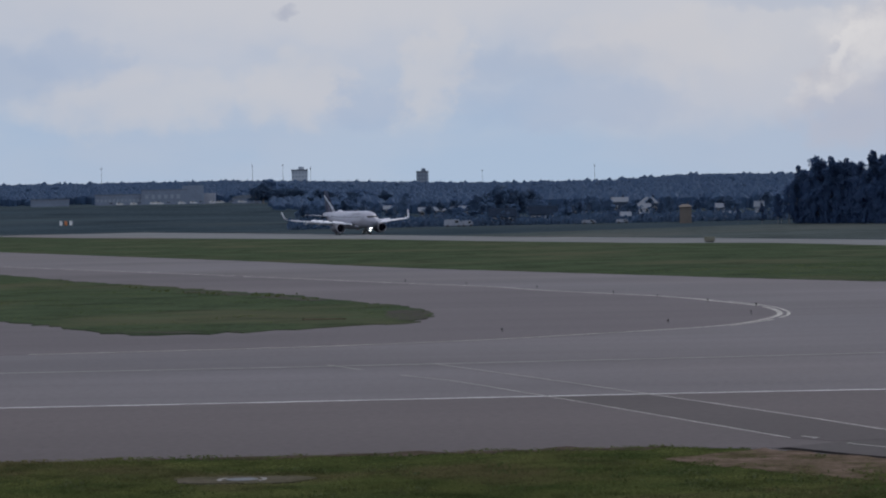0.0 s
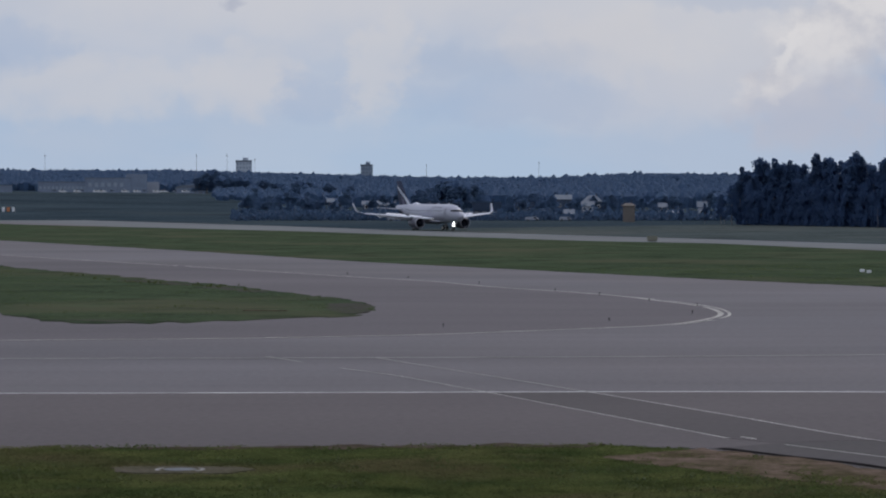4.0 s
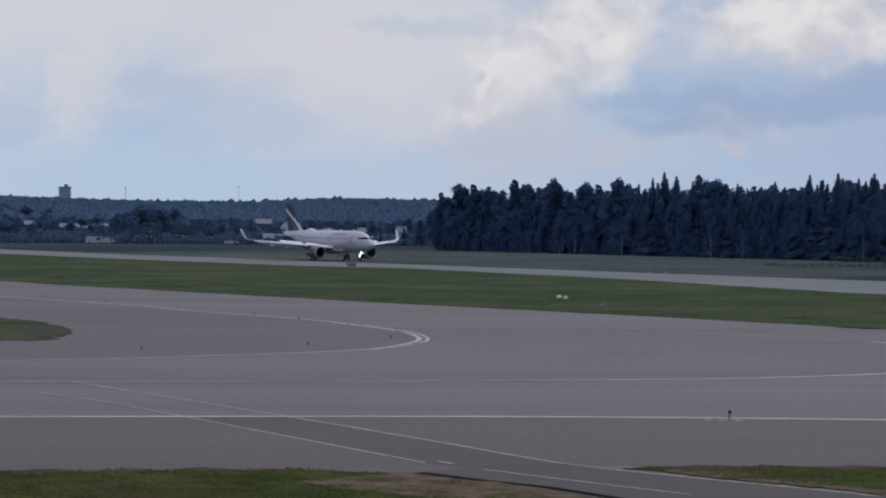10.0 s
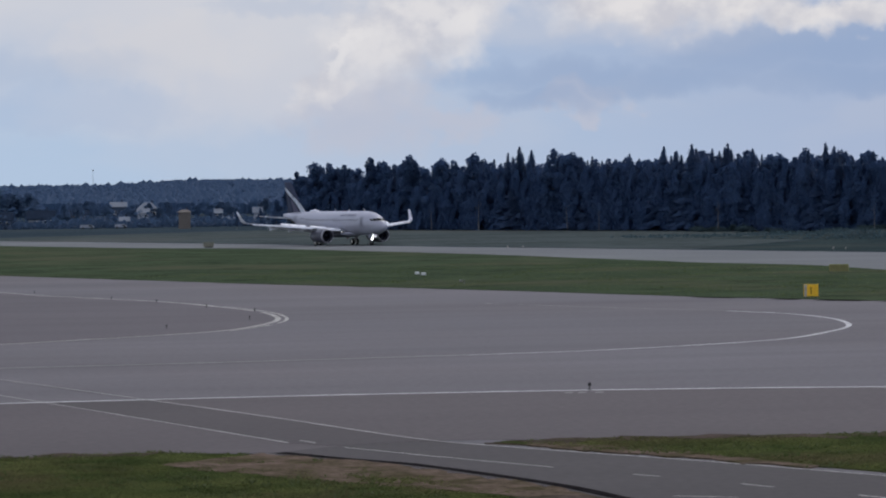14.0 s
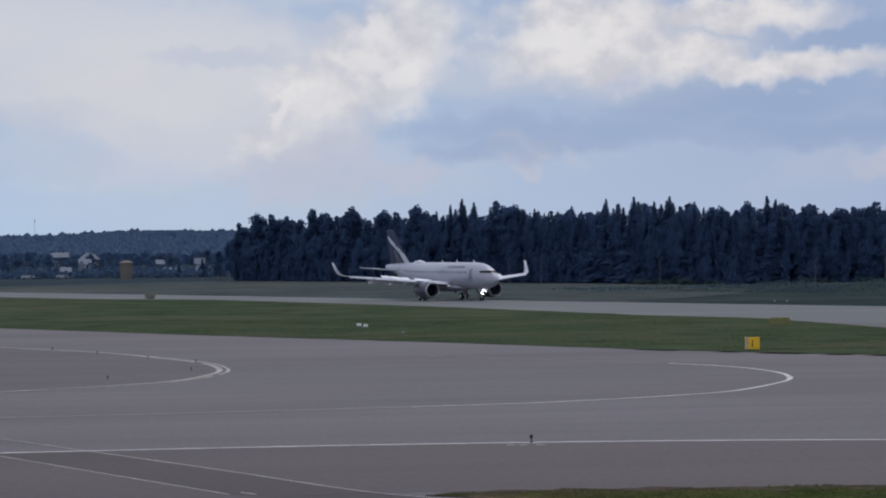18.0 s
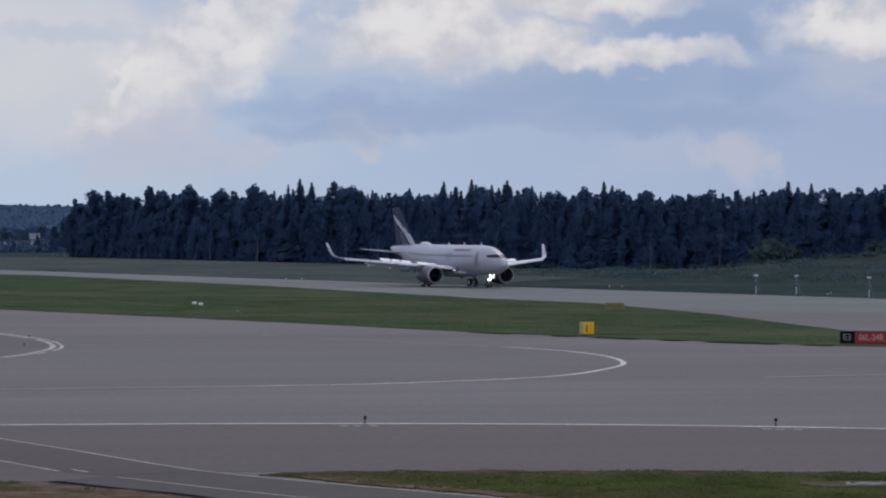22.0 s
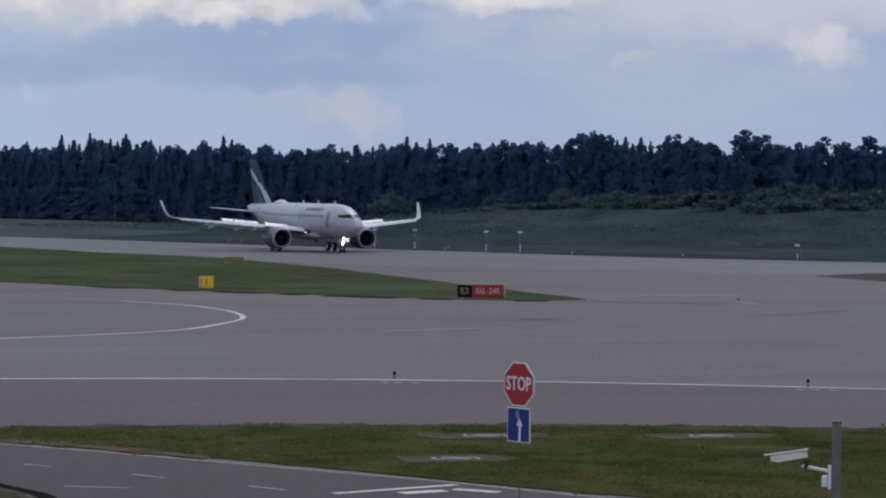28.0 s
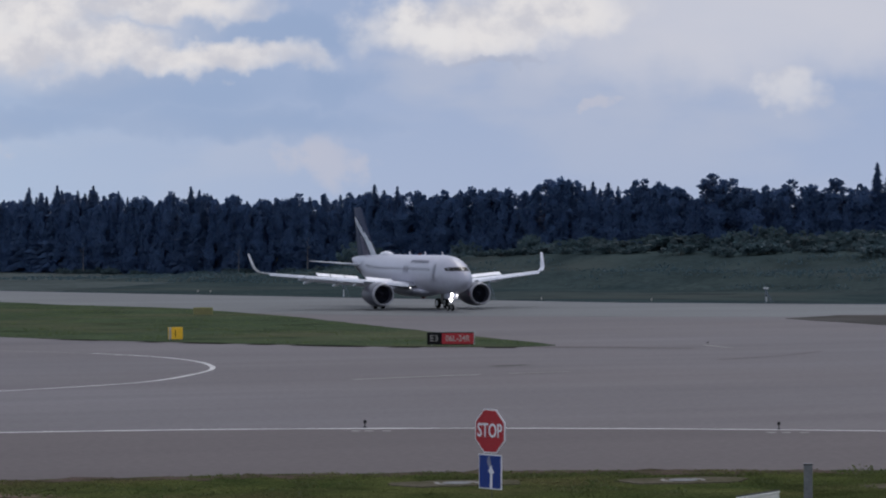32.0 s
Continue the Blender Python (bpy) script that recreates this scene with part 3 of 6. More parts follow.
# ---- sky backdrop ----
def build_sky():
    """A far curved sheet that carries the clouds: its u runs with the bearing and its v with the height, in degrees."""
    bm = bmesh.new()
    uv = bm.loops.layers.uv.new("sky")
    cols, rows, r = 60, 12, 4800
    grid = []
    for i in range(cols + 1):
        az = -40 + 115 * i / cols
        grid.append([(bm.verts.new((*bearing(az, r), EYE[2] + r * math.tan(radians(-0.6 + 15.6 * j / rows)))), az, -0.6 + 15.6 * j / rows) for j in range(rows + 1)])
    for i in range(cols):
        for j in range(rows):
            q = (grid[i][j], grid[i][j + 1], grid[i + 1][j + 1], grid[i + 1][j])
            f = bm.faces.new([v for v, _, _ in q])
            for loop, (_, a, e) in zip(f.loops, q):
                loop[uv].uv = (a, e)
    m = bpy.data.materials.new("cloudy_sky")
    m.use_nodes = True
    n, link = m.node_tree.nodes, m.node_tree.links.new
    n.remove(n["Principled BSDF"])
    shine = n.new("ShaderNodeEmission")
    link(shine.outputs[0], n["Material Output"].inputs[0])

    def calc(op, a, b=None, c=None):
        k = n.new("ShaderNodeMath")
        k.operation = op
        for s, v in zip(k.inputs, (a, b, c)):
            if v is None:
                continue
            if isinstance(v, (int, float)):
                s.default_value = v
            else:
                link(v, s)
        return k.outputs[0]

    def ramp(v, lo, hi, a=0.0, b=1.0):
        k = n.new("ShaderNodeMapRange")
        k.interpolation_type = "SMOOTHSTEP"
        for i, x in enumerate((lo, hi, a, b)):
            k.inputs[i + 1].default_value = x
        link(v, k.inputs[0])
        return k.outputs[0]

    def noise_at(vec, scale, stretch, detail, off=0.0, rough=0.55):
        mp, t = n.new("ShaderNodeMapping"), n.new("ShaderNodeTexNoise")
        mp.inputs["Scale"].default_value = (stretch, 1, 1)
        mp.inputs["Location"].default_value = (off, off * 0.7, off * 0.3)
        t.inputs["Scale"].default_value, t.inputs["Detail"].default_value, t.inputs["Roughness"].default_value = scale, detail, rough
        link(vec, mp.inputs[0])
        link(mp.outputs[0], t.inputs["Vector"])
        return t.outputs[0]

    def blend(f, a, b):
        k = n.new("ShaderNodeMix")
        k.data_type = "RGBA"
        link(f, k.inputs[0])
        for s, v in ((k.inputs[6], a), (k.inputs[7], b)):
            if isinstance(v, tuple):
                s.default_value = (*v, 1)
            else:
                link(v, s)
        return k.outputs[2]

    co = n.new("ShaderNodeUVMap")
    co.uv_map = "sky"
    split = n.new("ShaderNodeSeparateXYZ")
    link(co.outputs[0], split.inputs[0])
    billow, wisp, broad = noise_at(co.outputs[0], 1.3, 0.8, 4, 3.0, 0.5), noise_at(co.outputs[0], 0.7, 0.4, 4, 11.0, 0.5), noise_at(co.outputs[0], 0.35, 0.5, 3, 23.0, 0.5)
    fine_a, fine_b = noise_at(co.outputs[0], 1.1, 1.0, 3, 31.0, 0.5), noise_at(co.outputs[0], 1.1, 1.0, 3, 47.0, 0.5)
    curl = noise_at(co.outputs[0], 3.4, 0.9, 4, 61.0, 0.55)
    u = calc("ADD", split.outputs[0], calc("MULTIPLY", calc("SUBTRACT", fine_a, 0.5), 1.7))
    v = calc("ADD", split.outputs[1], calc("MULTIPLY", calc("SUBTRACT", fine_b, 0.5), 0.95))

    def patch(az, el, ra, re, hard=0.45, lean=0.0, fade=1.5):
        x = calc("SUBTRACT", u, az)
        y = calc("SUBTRACT", v, el)
        if lean:
            x = calc("SUBTRACT", x, calc("MULTIPLY", y, lean))
        d = calc("ADD", calc("POWER", calc("DIVIDE", calc("ABSOLUTE", x), ra), 2), calc("POWER", calc("DIVIDE", calc("ABSOLUTE", y), re), 2))
        return ramp(d, fade, hard * 0.3)

    def join(*patches):
        out = patches[0]
        for p in patches[1:]:
            out = calc("MAXIMUM", out, p)
        return out

    def layer(amount, under, tint, *patches):
        f = join(*patches)
        return blend(calc("MULTIPLY", f, amount), under, tint)

    height = split.outputs[1]
    turn = ramp(split.outputs[0], 3.0, 24.0)
    clear = blend(turn, blend(ramp(height, 0.2, 4.5), (0.45, 0.555, 0.70), (0.395, 0.495, 0.655)), blend(ramp(height, 0.2, 4.5), (0.385, 0.45, 0.605), (0.335, 0.41, 0.58)))
    veil = calc("MULTIPLY", ramp(wisp, 0.4, 0.64), ramp(height, 0.6, 3.2, 0.25, 0.7))
    colour = blend(veil, clear, blend(turn, (0.565, 0.6, 0.675), (0.47, 0.5, 0.6)))
    # a broad pale sheet over the village, thinning towards the forest
    colour = layer(0.95, colour, (0.635, 0.633, 0.665), patch(-2, 4.2, 9, 1.2, 0.0, 0, 1.9), patch(5.3, 3.6, 3.9, 1.3, 0.0, 0, 1.9), patch(6.4, 2.8, 2.6, 1.2, 0.0, 0, 1.9))
    colour = layer(0.8, colour, (0.61, 0.605, 0.655), patch(28, 4.2, 5.5, 1.2, 0.0, 0, 1.8))
    colour = layer(0.5, colour, (0.6, 0.61, 0.665), patch(-3.5, 2.6, 8.0, 0.9, 0.0, 0, 2.0), patch(4.5, 1.9, 2.8, 0.7, 0.0, 0, 2.0))
    plain = u, v
    u, v = calc("ADD", u, calc("MULTIPLY", calc("SUBTRACT", curl, 0.5), 1.3)), calc("ADD", v, calc("MULTIPLY", calc("SUBTRACT", billow, 0.5), 1.1))
    colour = layer(0.5, colour, (0.68, 0.655, 0.655), patch(-5.7, 2.05, 1.9, 0.5, 0.0, 0.5, 2.6), patch(-2.9, 2.15, 0.9, 0.55, 0.0, 0.5, 2.6), patch(-0.1, 2.5, 0.6, 0.85, 0.0, 0.3, 2.8), patch(4.2, 2.9, 1.6, 0.5, 0.0, 0, 2.4))
    colour = layer(0.4, colour, (0.4, 0.49, 0.65), patch(-7.2, 2.75, 0.9, 0.45, 0.0, 0, 2.2), patch(-1.4, 1.9, 0.7, 0.45, 0.0, 0, 2.4), patch(2.6, 1.75, 2.0, 0.4, 0.0, 0, 2.2))
    colour = layer(0.6, colour, (0.54, 0.53, 0.59), patch(8.2, 1.6, 1.5, 0.75, 0.1), patch(9.9, 1.4, 1.1, 0.3, 0.1), patch(12.5, 1.85, 1.0, 0.25, 0.1), patch(19.8, 1.4, 0.8, 0.5, 0.1), patch(25.1, 2.5, 0.5, 0.15, 0.1))
    u, v = plain
    # blue-grey undersides
    colour = layer(0.62, colour, (0.285, 0.375, 0.55), patch(13.3, 2.3, 3.1, 0.36, 0.0, 0, 2.0), patch(11.6, 1.85, 1.2, 0.26, 0.0, 0, 2.0), patch(16.6, 2.75, 2.9, 0.5, 0.1, 1.5), patch(18.9, 3.9, 1.7, 0.36, 0.1), patch(18.0, 2.2, 3.0, 0.4, 0.1),
                   patch(20.0, 2.9, 0.8, 0.5, 0.1))
    colour = layer(0.3, colour, (0.36, 0.45, 0.61), patch(6.7, 3.72, 1.7, 0.2, 0.0), patch(-8.6, 2.6, 1.3, 0.6, 0.1), patch(2.2, 2.6, 2.0, 0.4, 0.0))
    # white heaps with curled rims
    u = calc("ADD", u, calc("MULTIPLY", calc("SUBTRACT", curl, 0.5), 0.5))
    v = calc("ADD", v, calc("MULTIPLY", calc("SUBTRACT", curl, 0.5), -0.32))
    lit = blend(ramp(calc("ADD", calc("MULTIPLY", billow, 0.7), calc("MULTIPLY", curl, 0.3)), 0.36, 0.62), (0.59, 0.58, 0.615), (0.77, 0.735, 0.72))
    colour = layer(0.92, colour, lit, patch(9.3, 3.4, 1.5, 1.35, 0.1, 0.6, 1.9), patch(10.3, 4.2, 1.2, 1.0, 0.0, 0, 1.7), patch(7.5, 2.15, 0.62, 0.42, 0.0, 0.6, 1.9))
    colour = layer(1.0, colour, lit, patch(13.9, 3.75, 2.3, 0.72, 0.3, 0, 1.35), patch(13.8, 4.4, 2.0, 0.7, 0.3), patch(16.6, 4.45, 2.4, 0.42, 0.3, 0, 1.3), patch(17.4, 3.42, 2.3, 0.3, 0.0, 0, 1.9), patch(15.6, 3.6, 1.3, 0.5, 0.3))
    colour = layer(1.0, colour, lit, patch(22.4, 4.0, 2.3, 0.66, 0.3, 0, 1.3), patch(24.3, 4.4, 1.8, 0.6, 0.2))
    colour = layer(0.6, colour, lit, patch(28.8, 2.75, 0.42, 0.36, 0.0, -0.9, 2.2))
    colour = layer(0.8, colour, (0.79, 0.76, 0.745), patch(9.75, 4.35, 0.35, 0.4, 0.0), patch(10.1, 3.45, 0.4, 0.35, 0.0), patch(8.0, 2.75, 0.22, 0.5, 0.0, 0.7), patch(13.0, 4.1, 1.0, 0.25, 0.0), patch(21.6, 3.9, 0.9, 0.3, 0.0))
    colour = layer(0.55, colour, (0.4, 0.43, 0.53), patch(-3.1, 3.72, 0.32, 0.17, 0.1), patch(23.0, 3.36, 1.1, 0.1, 0.1))
    colour = blend(ramp(broad, 0.42, 0.7, 0.0, 0.16), colour, (0.46, 0.495, 0.6))
    link(colour, shine.inputs["Color"])
    shine.inputs["Strength"].default_value = 1.0
    tagged(part("backdrop", bm, m), "cloudy blue and white evening sky", "sky", kind="structure")


build_sky()

# ---- trees ----
def leaf_cards(spots, size, rnd, flat=0.0):
    """Ragged leaf clumps, two bent triangles and a fold each, round the given spots."""
    verts, faces = [], []
    for x, y, z in spots:
        s = size * rnd.uniform(0.6, 1.35)
        a = Vector((rnd.gauss(0, 1), rnd.gauss(0, 1), rnd.gauss(0, 1) * (1 - flat))).normalized()
        b = a.cross(Vector((rnd.gauss(0, 1), rnd.gauss(0, 1), rnd.gauss(0, 1)))).normalized()
        c, o, i = a.cross(b), Vector((x, y, z)), len(verts)
        for p in (a * s, b * s * 0.7 + c * s * 0.3, -a * s * 0.9, -b * s * 0.8 + c * s * 0.35, c * s * 0.55):
            verts.append(tuple(o + p))
        faces += [(i, i + 1, i + 4), (i + 1, i + 2, i + 4), (i + 2, i + 3, i + 4), (i + 3, i, i + 4)]
    return verts, faces


def chip_mesh(name, spots, size, seed, mat, flat=0.0, outward=None):
    """Many small bent leaf sprays, two triangles each, round an array of spots."""
    rng = np.random.default_rng(seed)
    o = np.asarray(spots, dtype=float)
    k = len(o)
    a = rng.normal(size=(k, 3))
    a[:, 2] *= 1 - flat
    if outward is not None:
        face = outward + rng.normal(size=(k, 3)) * 0.55
        a = np.cross(face, a)
    a /= np.linalg.norm(a, axis=1)[:, None]
    b = np.cross(a, rng.normal(size=(k, 3)) if outward is None else face)
    b /= np.linalg.norm(b, axis=1)[:, None]
    c = np.cross(a, b)
    w = (size * rng.uniform(0.6, 1.35, k))[:, None]
    v = np.stack([o + a * w, o + b * w * 0.75 + c * w * 0.25, o - a * w * 0.9, o - b * w * 0.8 + c * w * 0.3], axis=1).reshape(-1, 3)
    j = np.arange(k)[:, None] * 4
    f = np.concatenate([j + np.array([[0, 1, 2]]), j + np.array([[0, 2, 3]])])
    me = bpy.data.meshes.new(name)
    me.from_pydata(v.tolist(), [], f.tolist())
    me.materials.append(mat)
    return me


def cards_part(name, verts, faces, mat, parent):
    me = bpy.data.meshes.new(name)
    me.from_pydata(verts, [], faces)
    me.materials.append(mat)
    ob = new(name, me)
    ob.parent = parent
    return ob


def trunk_mesh(h, r, rnd, limbs, lean=0.02):
    bm = bmesh.new()
    x = y = 0.0
    last = Vector((0, 0, -0.3))
    for i in range(5):
        k = (i + 1) / 5
        x, y = x + rnd.gauss(0, lean) * h / 5, y + rnd.gauss(0, lean) * h / 5
        p = Vector((x, y, h * k))
        tube(last, p, r * (1 - i / 5) + 0.02, r * (1 - k) + 0.02, 7, bm)
        last = p
    for z, a, out, up in limbs:
        tube((0, 0, z), (out * math.cos(a), out * math.sin(a), z + up), r * 0.3, 0.03, 5, bm)
    return bm


def spruce(seed, h=18.0):
    rnd = random.Random(seed)
    tree = thing("spruce_tree", Matrix(), "pointed spruce with haze-blue needles in the dense forest edge", "tree", "forest trees")
    part("trunk", trunk_mesh(h * 0.97, 0.2, rnd, []), BARK, tree)
    verts, faces = [], []
    wide, z = rnd.uniform(2.5, 3.9), rnd.uniform(0.6, 2.0)
    while z < h:
        k = 1 - (z / h)
        reach = wide * min(k * 1.5, 1.0) ** 0.7 * (0.55 + 0.45 * k) * rnd.uniform(0.6, 1.25) + 0.3
        n = max(6, int(17 * k + 7))
        off = rnd.random() * 6
        for i in range(n):
            a, q = off + 2 * math.pi * i / n + rnd.gauss(0, 0.15), reach * rnd.uniform(0.7, 1.15)
            c, s, w, d = math.cos(a), math.sin(a), q * 0.24 + 0.1, q * rnd.uniform(0.2, 0.55)
            j = len(verts)
            verts += [(0, 0, z + 0.35), (c * q * 0.55 - s * w, s * q * 0.55 + c * w, z - d * 0.6), (c * q, s * q, z - d * 0.7), (c * q * 0.55 + s * w, s * q * 0.55 - c * w, z - d * 0.6),
                      (c * q * 0.6, s * q * 0.6, z + 0.05 - d * 0.2)]
            faces += [(j, j + 1, j + 4), (j + 1, j + 2, j + 4), (j + 2, j + 3, j + 4), (j + 3, j, j + 4)]
        z += rnd.uniform(0.4, 0.7) * (0.45 + 0.55 * k)
    cards_part("crown", verts, faces, HAZENEEDLE, tree)
    return tree


def crown_spots(rnd, clusters, each):
    out = []
    for x, y, z, r, rz in clusters:
        for _ in range(each):
            v = Vector((rnd.gauss(0, 1), rnd.gauss(0, 1), rnd.gauss(0, 1))).normalized() * rnd.uniform(0.55, 1.0)
            out.append((x + v.x * r, y + v.y * r, z + v.z * rz))
    return out


def birch(seed, h=18.0, mat=None, label="tall leafy birch with an uneven crown", name="birch_tree"):
    rnd = random.Random(seed)
    tree = thing(name, Matrix(), label, "tree", "forest trees")
    clusters, limbs = [], []
    for i in range(15):
        z = h * rnd.uniform(0.2, 0.92)
        k = (z / h - 0.28) / 0.64
        out = (1.6 - 1.1 * abs(k - 0.35)) * rnd.uniform(0.4, 1.3)
        a = rnd.random() * 6.28
        limbs.append((z - 1.2, a, out, 1.0))
        clusters.append((out * math.cos(a), out * math.sin(a), z, rnd.uniform(0.9, 1.5), rnd.uniform(0.9, 1.6)))
    for z, r in ((h * 0.7, 1.5), (h * 0.8, 1.25), (h * 0.88, 1.0), (h - 1.0, 0.75)):
        clusters.append((rnd.gauss(0, 0.25), rnd.gauss(0, 0.25), z, r, 1.2))
    part("trunk", trunk_mesh(h * 0.9, 0.17, rnd, limbs), BIRCHBARK, tree)
    cards_part("crown", *leaf_cards(crown_spots(rnd, clusters, 85), 0.34, rnd), mat or HAZELEAF, tree)
    return tree


def pine(seed, h=18.0):
    rnd = random.Random(seed)
    tree = thing("pine_tree", Matrix(), "tall pine with a bare trunk and tufted crown", "tree", "forest trees")
    clusters, limbs = [], []
    for i in range(9):
        z = h * rnd.uniform(0.62, 0.96)
        out, a = rnd.uniform(0.5, 2.6) * (1.25 - z / h), rnd.random() * 6.28
        out *= 2.0
        limbs.append((z - 0.7, a, out, 0.7))
        clusters.append((out * math.cos(a), out * math.sin(a), z, rnd.uniform(0.6, 1.1), rnd.uniform(0.35, 0.6)))
    for z, r in ((h * 0.72, 1.5), (h * 0.82, 1.5), (h * 0.9, 1.2), (h - 0.6, 0.8)):
        clusters.append((rnd.gauss(0, 0.4), rnd.gauss(0, 0.4), z, r, 0.7))
    part("trunk", trunk_mesh(h * 0.96, 0.22, rnd, limbs), BARK, tree)
    cards_part("crown", *leaf_cards(crown_spots(rnd, clusters, 42), 0.34, rnd, 0.4), HAZENEEDLE, tree)
    return tree


def bush(seed, w=2.0, h=2.2):
    rnd = random.Random(seed)
    ob = thing("bush", Matrix(), "dense green bush on the verge before the forest", "bush", "bushes")
    bm = bmesh.new()
    for i in range(5):
        a = rnd.random() * 6.28
        tube((0, 0, -0.1), (math.cos(a) * w * 0.4, math.sin(a) * w * 0.4, h * 0.6), 0.05, 0.02, 5, bm)
    part("stems", bm, BARK, ob)
    clusters = [(rnd.uniform(-w, w) * 0.6, rnd.uniform(-w, w) * 0.6, h * rnd.uniform(0.3, 0.75), w * 0.5, h * 0.32) for _ in range(6)]
    cards_part("leaves", *leaf_cards(crown_spots(rnd, clusters, 30), 0.3, rnd), HAZEBUSH, ob)
    return ob


class Grove:
    """Makes a few trees of each kind and then copies of them."""
    def __init__(self, makers, count, base):
        self.stock = {k: [[f(s * 7 + i * 31 + 5), base, False] for s in range(count)] for i, (k, f) in enumerate(makers.items())}

    def plant(self, kind, x, y, z, height, rnd, spread=1.0):
        entry = rnd.choice(self.stock[kind])
        s = height / entry[1]
        w = s * spread
        m = pose(x, y, z, 0, 0, rnd.uniform(0, 360)) @ Matrix.Diagonal((w, w, s, 1))
        if entry[2]:
            return copy_thing(entry[0], m @ Matrix.Diagonal([1 / k for k in entry[0].scale] + [1]))
        entry[0].matrix_basis, entry[2] = m, True
        return entry[0]


def forest_edge(s, back=0.0):
    """A place along the forest's edge, s metres on, and so far into the wood."""
    return 150 + 0.39 * s + 0.92 * back, 692 - 0.92 * s + 0.39 * back


def build_forest():
    rnd = random.Random(12)
    grove = Grove({"s": spruce, "b": birch, "p": pine}, 6, 18.0)
    spruces = [(-32.5, 17.6), (-25.8, 19), (-20.1, 20.6), (4.9, 17.5), (9.5, 17.5), (37.5, 19.2), (42.3, 18.2), (49, 19.6), (55, 18.3), (60.2, 19.4), (69.2, 18), (85.7, 15.9), (95, 18.9),
               (99.8, 16.6), (110.5, 16.7), (133.7, 16.2), (137.1, 16.2), (141.3, 16.4), (151.3, 18.5), (159, 17.9), (210.2, 18.1), (214.4, 17.9), (277.1, 20.2)]
    birches = [(-130.5, 16), (-120.6, 18.5), (-112.9, 18.1), (-106, 17.4), (-92.1, 19.2), (-84.9, 18.1), (-72.3, 19.5), (-57.8, 18.4), (-42, 19.4), (-5.6, 19.7), (0.3, 18.7), (23, 17.1), (75.1, 16.7),
               (79.9, 16.9), (107.2, 16.3), (116.2, 15.8), (123.3, 16), (164.9, 17), (171.1, 17.1), (179.6, 17.6), (184.8, 17.3), (189.8, 17.3)]
    more = [(203, 19.1), (205.9, 18.4), (221.4, 18.2), (227.6, 17.8), (232.3, 16.9), (245.5, 16.6), (251.3, 16.9), (261.9, 16.6), (270.5, 15.9)]
    pines = [(198.6, 18.8), (223.7, 18.5), (240, 19.2), (242.9, 18.1), (258.2, 17.9), (267.5, 18), (285, 18.5), (296, 18)]
    for kind, rows in (("s", spruces), ("b", birches + more), ("p", pines)):
        for s, h in rows:
            grove.plant(kind, *forest_edge(s, rnd.uniform(-1, 1)), 0, h, rnd, rnd.uniform(1.0, 1.3))
            for o in (-1, 1):
                grove.plant(kind, *forest_edge(s + o * rnd.uniform(1.3, 2.6), rnd.uniform(0, 3)), 0, h - rnd.uniform(0.5, 1.8), rnd, rnd.uniform(1.0, 1.3))
    # lower trees where the wood runs out towards the village
    for s, back, h in ((-133, 0, 14), (-136, 4, 12.5), (-139, 1, 11), (-143, 5, 9.5), (-147, 2, 8.5), (-152, 6, 7), (-158, 3, 6), (-165, 7, 5.5), (-174, 4, 4.5)):
        grove.plant("b", *forest_edge(s, back), 0, h, rnd, rnd.uniform(1.2, 1.5))
    # the wood between and behind the tall ones
    for row in range(2):
        s = -128.0 + row
        while s < 345:
            kind = rnd.choice("bbbbs" if s < -35 else "ssbbb" if s < 165 else "bbpss")
            h = rnd.uniform(15.2, 17.4) if row else rnd.uniform(13, 16.2)
            if 12 < s < 82 and row:
                h += 0.9
            if -66 < s < -60:
                h *= 0.8
            grove.plant(kind, *forest_edge(s + rnd.gauss(0, 0.8), 3.0 + row * 5.0 + rnd.uniform(-2, 2)), 0, h, rnd, rnd.uniform(0.95, 1.3))
            s += rnd.uniform(3.4, 5.2)
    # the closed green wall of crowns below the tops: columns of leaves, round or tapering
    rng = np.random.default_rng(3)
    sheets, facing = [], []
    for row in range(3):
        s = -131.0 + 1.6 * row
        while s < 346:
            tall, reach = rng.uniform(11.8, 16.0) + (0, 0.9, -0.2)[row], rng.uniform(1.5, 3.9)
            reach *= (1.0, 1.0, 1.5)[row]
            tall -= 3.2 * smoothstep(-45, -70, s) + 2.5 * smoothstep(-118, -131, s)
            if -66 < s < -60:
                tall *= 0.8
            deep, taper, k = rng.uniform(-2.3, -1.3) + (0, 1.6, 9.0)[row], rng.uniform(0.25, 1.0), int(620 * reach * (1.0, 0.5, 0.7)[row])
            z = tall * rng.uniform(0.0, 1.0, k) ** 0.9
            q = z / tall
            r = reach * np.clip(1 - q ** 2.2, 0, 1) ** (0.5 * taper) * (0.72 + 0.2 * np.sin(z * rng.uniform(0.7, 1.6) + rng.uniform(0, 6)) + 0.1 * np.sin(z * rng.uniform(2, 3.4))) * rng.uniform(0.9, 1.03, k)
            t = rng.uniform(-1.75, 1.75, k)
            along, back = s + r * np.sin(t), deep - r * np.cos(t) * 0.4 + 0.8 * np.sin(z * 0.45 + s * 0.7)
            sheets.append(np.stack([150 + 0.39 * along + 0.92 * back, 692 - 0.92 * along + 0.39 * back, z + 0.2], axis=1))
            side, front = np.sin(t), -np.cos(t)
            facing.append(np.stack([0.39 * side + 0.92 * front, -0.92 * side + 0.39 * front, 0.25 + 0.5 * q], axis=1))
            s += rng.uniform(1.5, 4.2)
